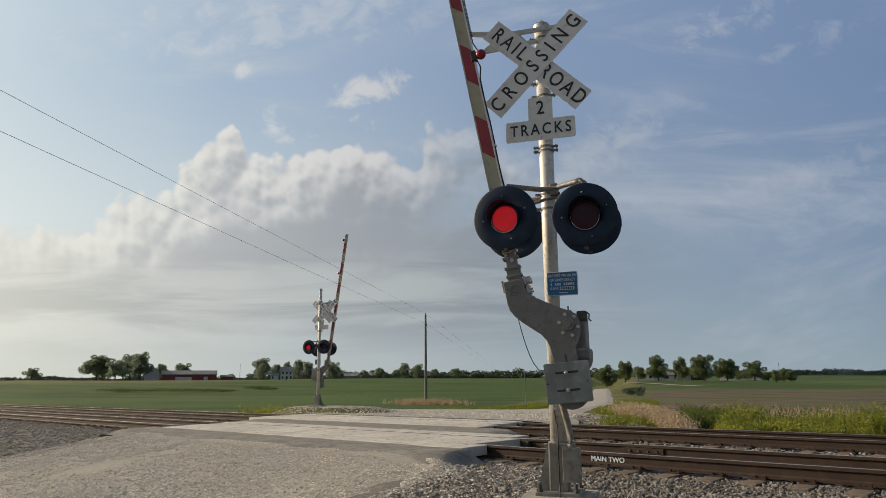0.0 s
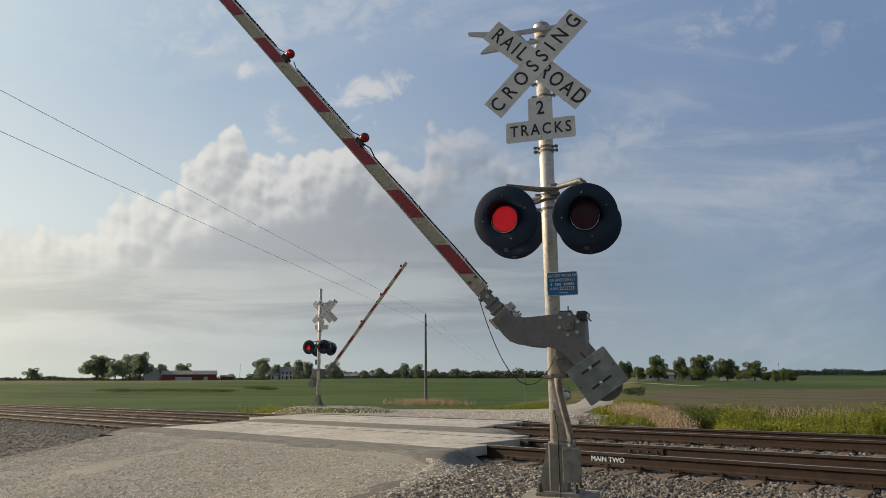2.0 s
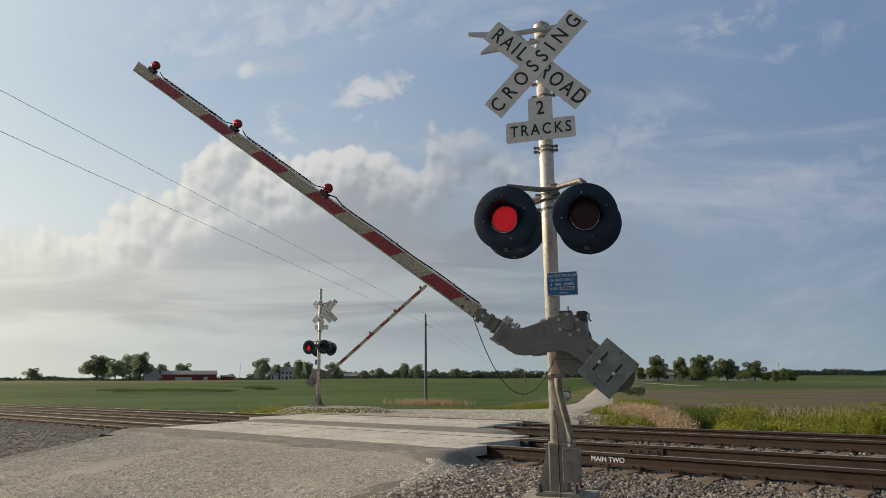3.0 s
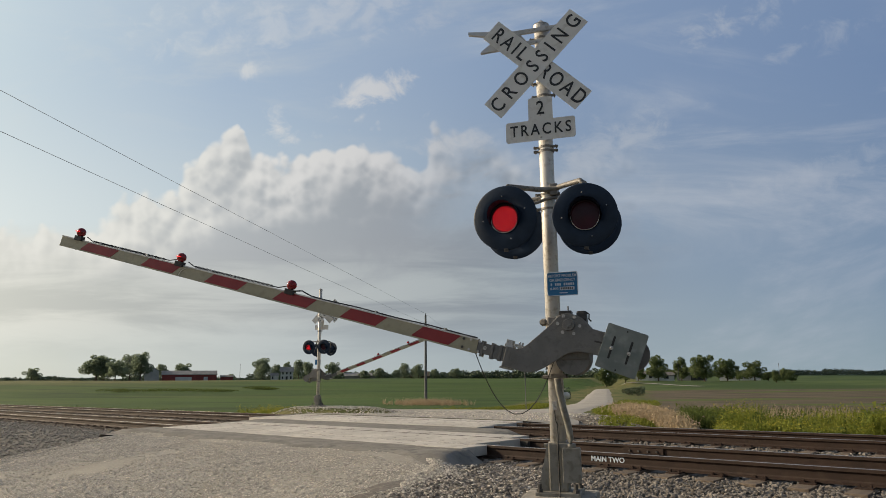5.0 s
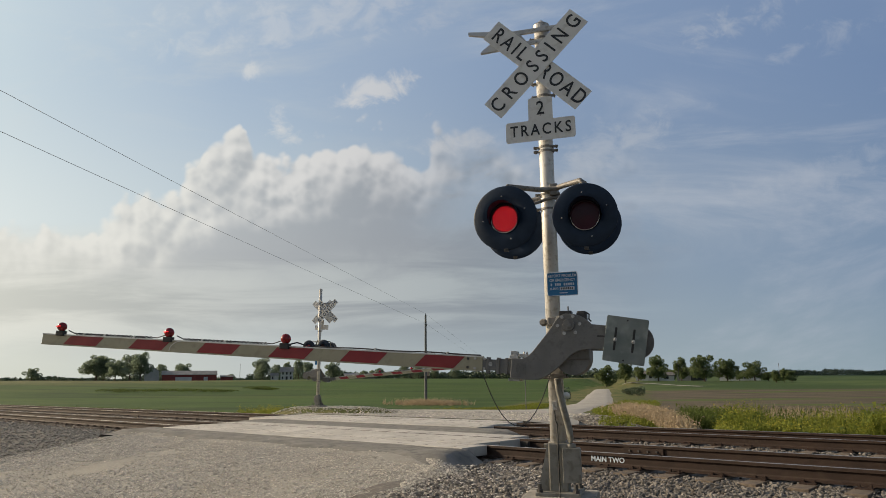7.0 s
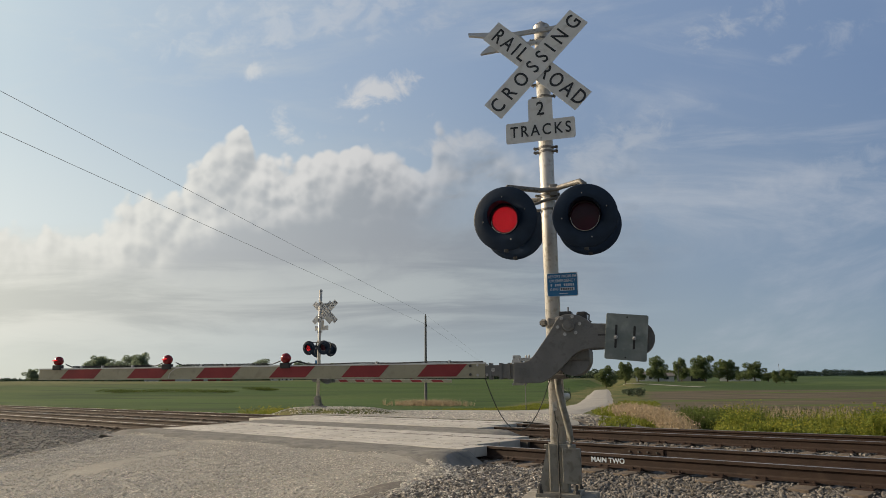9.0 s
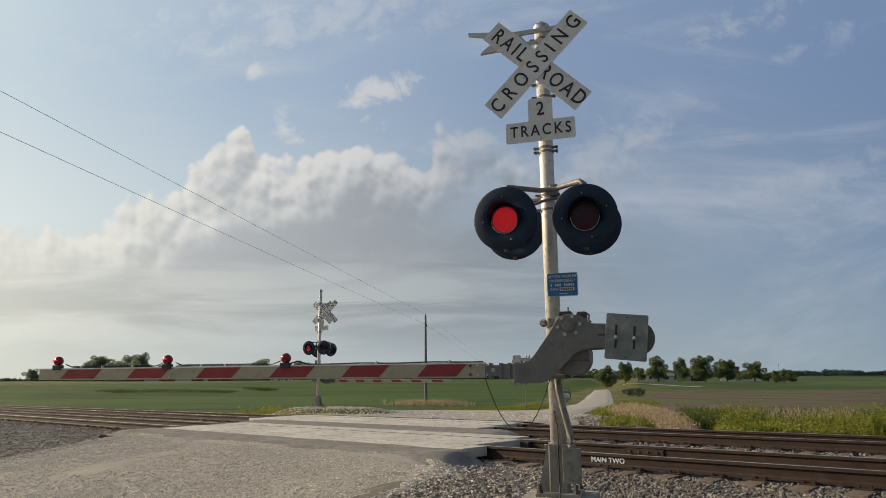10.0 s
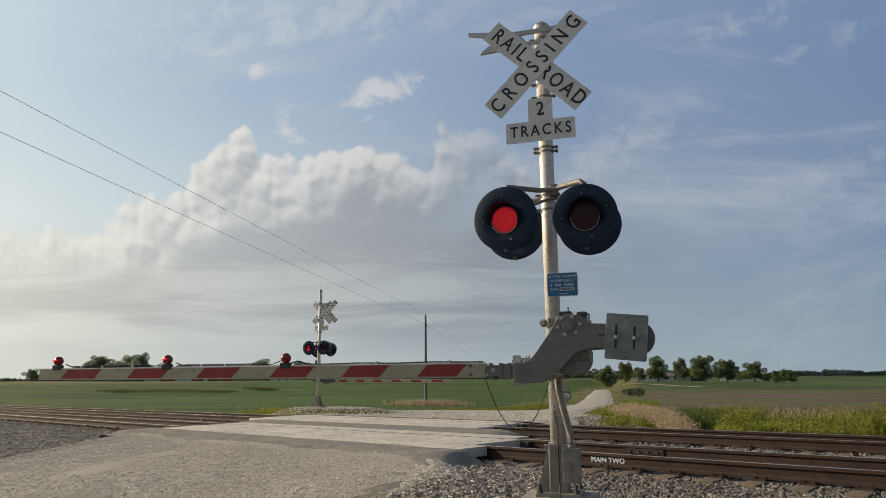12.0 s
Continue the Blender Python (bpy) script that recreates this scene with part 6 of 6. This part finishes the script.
def shrub(x, y, h, w, seed, label, leaves=None):
    rng = np.random.default_rng(seed)
    s = new("shrub")
    bm = bmesh.new()
    for k in range(4):
        a = k * 1.6
        tube(bm, (0, 0, -0.2), (0.3 * w * math.cos(a), 0.3 * w * math.sin(a), h * 0.6), 0.03, 0.01, 5)
    part("stems", bm, BARK, s)
    lobes = [((w * 0.35 * math.cos(k * 1.3), w * 0.35 * math.sin(k * 1.3), h * (0.35 + 0.06 * k)), (w * 0.35, w * 0.35, h * 0.34)) for k in range(6)]
    v, f = leaf_cloud(rng, lobes, 900, 0.10 * max(1.0, h / 1.5))
    me = bpy.data.meshes.new("foliage")
    me.from_pydata(v, [], f)
    me.materials.append(leaves or LEAFDARK)
    o = new("foliage", me)
    o.parent = s
    s.matrix_world = pose(x, y, ground_z(x, y))
    tagged(s, label, "shrub", "shrubs")


shrub(-42.0, 66.2, 1.6, 1.7, 3, "dark green shrub beside the white tank")
shrub(-47, 95, 1.5, 1.7, 4, "dark green shrub at the edge of the brown field")
shrub(-49.5, 97, 1.2, 1.5, 8, "low dark green shrub at the field edge")
# the next five shrubs are added for the dark shading of a field bank
shrub(-138.6, 57.3, 0.806, 5.75, 5, "dark green shrub added for the shading of the field bank", WEEDDARK)
shrub(-136.8, 61.5, 0.62, 8.05, 6, "low dark shrub added for the shading of the field bank", WEEDDARK)
shrub(-134.6, 66.3, 0.744, 8.05, 7, "low dark shrub added for the shading of the field bank", WEEDDARK)
shrub(-130.6, 69.7, 0.682, 8.625, 8, "low dark shrub added for the shading of the field bank", WEEDDARK)
shrub(-126.7, 72.5, 0.558, 5.75, 9, "low dark shrub added for the shading of the field bank", WEEDDARK)
shrub(-134.5, 86.6, 0.744, 5.175, 10, "low brushy heap in the crop field", WEEDDARK)
shrub(-131.9, 87.1, 0.496, 4.6, 11, "low brushy heap in the crop field", WEEDDARK)


# ---------------------------------------------------------------- loose stones
def stones(name, pts, sizes, material, rng, label, flat=0.6):
    """Angular stones as one sheet of loose rubble."""
    t = (1 + 5 ** 0.5) / 2
    base = np.array([(-1, t, 0), (1, t, 0), (-1, -t, 0), (1, -t, 0), (0, -1, t), (0, 1, t), (0, -1, -t), (0, 1, -t), (t, 0, -1), (t, 0, 1), (-t, 0, -1), (-t, 0, 1)], float) / 1.9
    tri = np.array([(0, 11, 5), (0, 5, 1), (0, 1, 7), (0, 7, 10), (0, 10, 11), (1, 5, 9), (5, 11, 4), (11, 10, 2), (10, 7, 6), (7, 1, 8), (3, 9, 4), (3, 4, 2), (3, 2, 6), (3, 6, 8), (3, 8, 9), (4, 9, 5), (2, 4, 11), (6, 2, 10), (8, 6, 7), (9, 8, 1)])
    n = len(pts)
    v = np.repeat(base[None], n, 0) * (0.72 + 0.56 * rng.random((n, 12, 1)))
    v *= np.stack([0.75 + 0.6 * rng.random(n), 0.75 + 0.6 * rng.random(n), flat * (0.7 + 0.6 * rng.random(n))], -1)[:, None, :]
    a = rng.random(n) * 6.283
    b = rng.normal(size=n) * 0.5
    x, y, z = v[..., 0], v[..., 1], v[..., 2]
    cb, sb = np.cos(b)[:, None], np.sin(b)[:, None]
    y, z = y * cb - z * sb, y * sb + z * cb
    ca, sa = np.cos(a)[:, None], np.sin(a)[:, None]
    x, y = x * ca - y * sa, x * sa + y * ca
    v = np.stack([x, y, z], -1) * np.asarray(sizes)[:, None, None] * 0.5 + np.asarray(pts)[:, None, :]
    f = (tri[None] + 12 * np.arange(n)[:, None, None]).reshape(-1, 3)
    me = bpy.data.meshes.new(name)
    me.from_pydata(v.reshape(-1, 3).tolist(), [], f.tolist())
    me.materials.append(material)
    ob = new(name, me)
    tagged(ob, label, "stones", kind="stuff")


def road_edge_left(y):
    return -17.9 - 0.72 * (y - 8.76)


def on_tie(x):
    f = (x + 78) / 0.56
    return abs(f - round(f)) * 0.56 < 0.115


def rubble():
    rng = np.random.default_rng(9)
    pts, size = [], []
    # big ballast beside the mast and along the near rail
    while len(pts) < 19000:
        y = 2.4 + 6.8 * rng.random()
        x = road_edge_right(y) - 0.5 + (0.4 - road_edge_right(y)) * rng.random() ** 0.9
        if math.hypot(x + 3.34, y - 5.187) < 0.40 or (y > 8.65 and on_tie(x)):
            continue
        s = 0.026 + 0.040 * rng.random() ** 1.5
        pts.append((x, y, ballast_z(x, y) + 0.004 + 0.012 * rng.random()))
        size.append(s)
    stones("ballast_stones", pts, size, STONE, rng, "loose angular grey ballast stones beside the track")
    pts, size = [], []
    while len(pts) < 9000:
        y = 9.4 + 7.6 * rng.random()
        x = road_x(y) + 5.2 + 13 * rng.random() ** 0.8
        if min(abs(y - r) for r in RAIL_Y) < 0.09 or (abs(y - 12.3) < 3.7 and abs(y - 12.3) > 0.85 and on_tie(x) and rng.random() < 0.85):
            continue
        pts.append((x, y, ballast_z(x, y) + 0.004 + 0.02 * rng.random()))
        size.append(0.035 + 0.045 * rng.random())
    stones("track_stones", pts, size, STONE, rng, "grey ballast stones between the rails")
    pts, size = [], []
    while len(pts) < 26000:
        y = 2.5 + 14.5 * rng.random() ** 1.2
        x = (road_edge_left(y) if y < 8.6 else road_x(y) - 5.4) + 0.2 - 26 * rng.random() ** 1.5
        if min(abs(y - r) for r in RAIL_Y) < 0.09 or (abs(y - 12.3) < 3.7 and abs(y - 12.3) > 0.85 and on_tie(x) and rng.random() < 0.85):
            continue
        pts.append((x, y, ballast_z(x, y) + 0.004 + 0.015 * rng.random()))
        size.append(0.030 + 0.030 * rng.random())
    stones("shoulder_stones", pts, size, SHOULDER, rng, "grey ballast stones along the track shoulder", 0.5)
    pts, size = [], []
    while len(pts) < 52000:
        y = 2.0 + 6.2 * rng.random()
        xl, xr = road_edge_left(y), road_edge_right(y)
        f = rng.random()
        x = xl + (xr - xl) * f
        heap = noise.noise((x * 0.55, y * 0.55, 9)) + 0.35 * noise.noise((x * 2.0, y * 2.0, 3))
        row = noise.noise(((x + SLANT * y) * 1.15, (y - SLANT * x) * 0.07, 12))
        if rng.random() > 0.66 + 0.6 * heap + 0.55 * row or (y > 7.2 and rng.random() < 0.8) or (y > 7.0 and x > xr - 1.6):
            continue
        pts.append((x, y, road_z(y) + 0.03 * noise.noise((x * 0.6, y * 0.6, 1)) + 0.012 * noise.noise((x * 3, y * 3, 2)) + 0.002))
        size.append(0.009 + 0.026 * rng.random() ** 2.2)
    while len(pts) < 58500:
        y = 4.6 + 4.1 * rng.random()
        x = road_edge_right(y) - 0.7 + 2.1 * rng.random() ** 1.4
        if math.hypot(x + 3.34, y - 5.187) < 0.40 or (y > 7.4 and x < -6.7):
            continue
        z = max(ballast_z(x, y) + 0.012, road_z(y) + 0.022 - 0.16 * smooth01((x - road_edge_right(y) + 0.55) / 0.55)) if x < road_edge_right(y) else ballast_z(x, y) + 0.010
        pts.append((x, y, z))
        size.append(0.012 + 0.026 * rng.random() ** 2)
    stones("road_pebbles", pts, size, PEBBLE, rng, "loose pale limestone pebbles on the gravel road", 0.5)
    pts, size = [], []
    while len(pts) < 5000:
        y = 16.3 + 7 * rng.random()
        x = road_x(y) - 7 + 12.5 * rng.random()
        pts.append((x, y, max(road_z(y) + 0.04, ground_z(x, y)) + 0.004))
        size.append(0.02 + 0.05 * rng.random() ** 2)
    while len(pts) < 7200:
        x, y = -22.6 + 2.6 * rng.normal(), 18.2 + 1.0 * rng.normal()
        if math.hypot(x + 23.37, y - 18.0) > 0.4 and y > 16.6:
            pts.append((x, y, max(ground_z(x, y), ballast_z(x, y) if y < 18.4 else -9) + 0.004))
            size.append(0.03 + 0.05 * rng.random() ** 2)
    stones("far_pebbles", pts, size, PEBBLE, rng, "pale loose stones on the far side of the tracks", 0.6)

    pts, size = [], []
    while len(pts) < 2600:
        x, y = -15.5 + 9.0 * rng.random(), 17.2 + 9.5 * rng.random()
        if x > road_x(y) + 4.2 and noise.noise((x * 0.7, y * 0.7, 21)) > -0.15:
            pts.append((x, y, max(ground_z(x, y), ballast_z(x, y) if y < 18.4 else -9) + 0.004))
            size.append(0.03 + 0.09 * rng.random() ** 3)
    stones("dirt_clods", pts, size, SHOULDER, rng, "loose clods and stones on the bare dirt beyond the rails", 0.6)


rubble()


# ---------------------------------------------------------------- ties with plates
def build_ties():
    tie_bm = bmesh.new()
    box(tie_bm, -0.115, 0.115, -1.32, 1.32, -0.18, 0.0, 0.01)
    tie_me = bpy.data.meshes.new("tie")
    tie_bm.to_mesh(tie_me)
    tie_bm.free()
    tie_me.materials.append(TIE)
    bm = bmesh.new()
    box(bm, -0.09, 0.09, -0.19, 0.19, 0.0, 0.014)
    for sx in (-0.06, 0.06):
        for sy in (-0.095, 0.095):
            box(bm, sx - 0.012, sx + 0.012, sy - 0.02, sy + 0.02, 0.014, 0.045)
    plate_me = bpy.data.meshes.new("tie_plate")
    bm.to_mesh(plate_me)
    bm.free()
    plate_me.materials.append(RAILRUST)
    rng = np.random.default_rng(2)
    for k in range(2):
        ya, yb = RAIL_Y[2 * k], RAIL_Y[2 * k + 1]
        for i in range(150):
            x = -78 + 0.56 * i + rng.normal() * 0.012
            skip = road_x(ya) - 5.4 < x < road_x(ya) + 4.9
            if skip:
                continue
            t = new("railway_tie", tie_me)
            t.matrix_world = pose(x, (ya + yb) / 2 + rng.normal() * 0.03, -0.200, 0, 0, rng.normal() * 0.6)
            tagged(t, "weathered wooden railway tie set in ballast", "railway tie", "railway ties")
            for y in (ya, yb):
                p = new("tie_plate", plate_me)
                p.parent = t
                p.location = (0, y - (ya + yb) / 2, 0)


build_ties()


# ---------------------------------------------------------------- motion
NEAR_LIFT = [(0, 79.2), (0.5, 71.2), (1, 63.5), (1.5, 56.45), (2, 49.6), (2.5, 42.9), (3, 36.5), (3.5, 30.4), (4, 24.8), (4.5, 19.6), (5, 14.85), (5.5, 11.55), (6, 8.75), (6.5, 6.1), (7, 3.8), (7.5, 2.0),
             (8, 0.8), (8.5, 0.15), (9, 0.0), (12, 0.0)]
FAR_LIFT = [(0, 81.4), (0.5, 73.3), (1, 65.4), (1.5, 58.0), (2, 50.7), (2.5, 44.1), (3, 37.7), (3.5, 32.2), (4, 27.0), (4.5, 22.2), (5, 17.8), (5.5, 13.9), (6, 10.3), (6.5, 6.9), (7, 3.6), (7.5, 1.4), (8, -0.2), (9, -1.1), (12, -1.1)]


def lift_at(rows, t):
    for (t0, a0), (t1, a1) in zip(rows, rows[1:]):
        if t <= t1:
            return a0 + (a1 - a0) * (t - t0) / (t1 - t0)
    return rows[-1][1]


def turns(first_lit):
    """Half turns of a diode carrier: lit for half a second, dark for half a second. Yields (time, degrees)."""
    angle = 0.0 if first_lit else 180.0
    rows = [(0.0, angle)]
    for k in range(24):
        t = 0.2 + 0.5 * k
        rows.append((t, angle))
        for i in (1, 2, 3):
            rows.append((t + i / 30, angle + 60.0 * i))
        angle += 180.0
    rows.append((12.0, angle))
    return rows


def key_boards(boards, left, right):
    for nm, lit in (left, right):
        board, home = boards[nm]
        walk(board, [(t, home @ Matrix.Rotation(radians(a), 4, "Z")) for t, a in turns(lit)])


def key_leds(leds, middle_lit):
    for led, lit in ((leds[1], middle_lit), (leds[2], not middle_lit)):
        home = Matrix.Translation(led.location)
        walk(led, [(t, home @ Matrix.Rotation(radians(a), 4, "Z")) for t, a in turns(lit)])


def motions():
    # gate arms come down
    for sig, lift in ((NEAR, NEAR_LIFT), (FAR, FAR_LIFT)):
        home = Matrix.Translation(PIVOT)
        walk(sig[1], [(t, home @ Matrix.Rotation(radians(a), 4, "Y")) for t, a in lift])
    # slack cable follows the near arm
    rows = [[] for _ in NEAR_CABLE]
    for t in [i * 0.5 for i in range(19)] + [12.0]:
        pts = cable_points(lift_at(NEAR_LIFT, t))
        for k, r in enumerate(rows):
            d = pts[k + 1] - pts[k]
            r.append((t, Matrix.Translation((pts[k] + pts[k + 1]) / 2) @ d.to_track_quat("Z", "X").to_matrix().to_4x4()))
    for ob, r in zip(NEAR_CABLE, rows):
        walk(ob, r)
    # flashing lamps: the pair on one face swaps every half second
    key_boards(NEAR[3], ("front_l", True), ("front_r", False))
    key_boards(NEAR[3], ("back_l", True), ("back_r", False))
    key_boards(FAR[3], ("back_r", True), ("back_l", False))
    key_boards(FAR[3], ("front_r", True), ("front_l", False))
    key_leds(NEAR[2], True)
    key_leds(FAR[2], False)
    # the cloud deck drifts to the right
    a = Matrix.Translation((0, 0, EYE_Z)) @ Matrix.Rotation(radians(HEADING), 4, "Z")
    walk(SKY, [(0.0, a), (12.0, a @ Matrix.Translation((31.0, 0, 0)))])


motions()
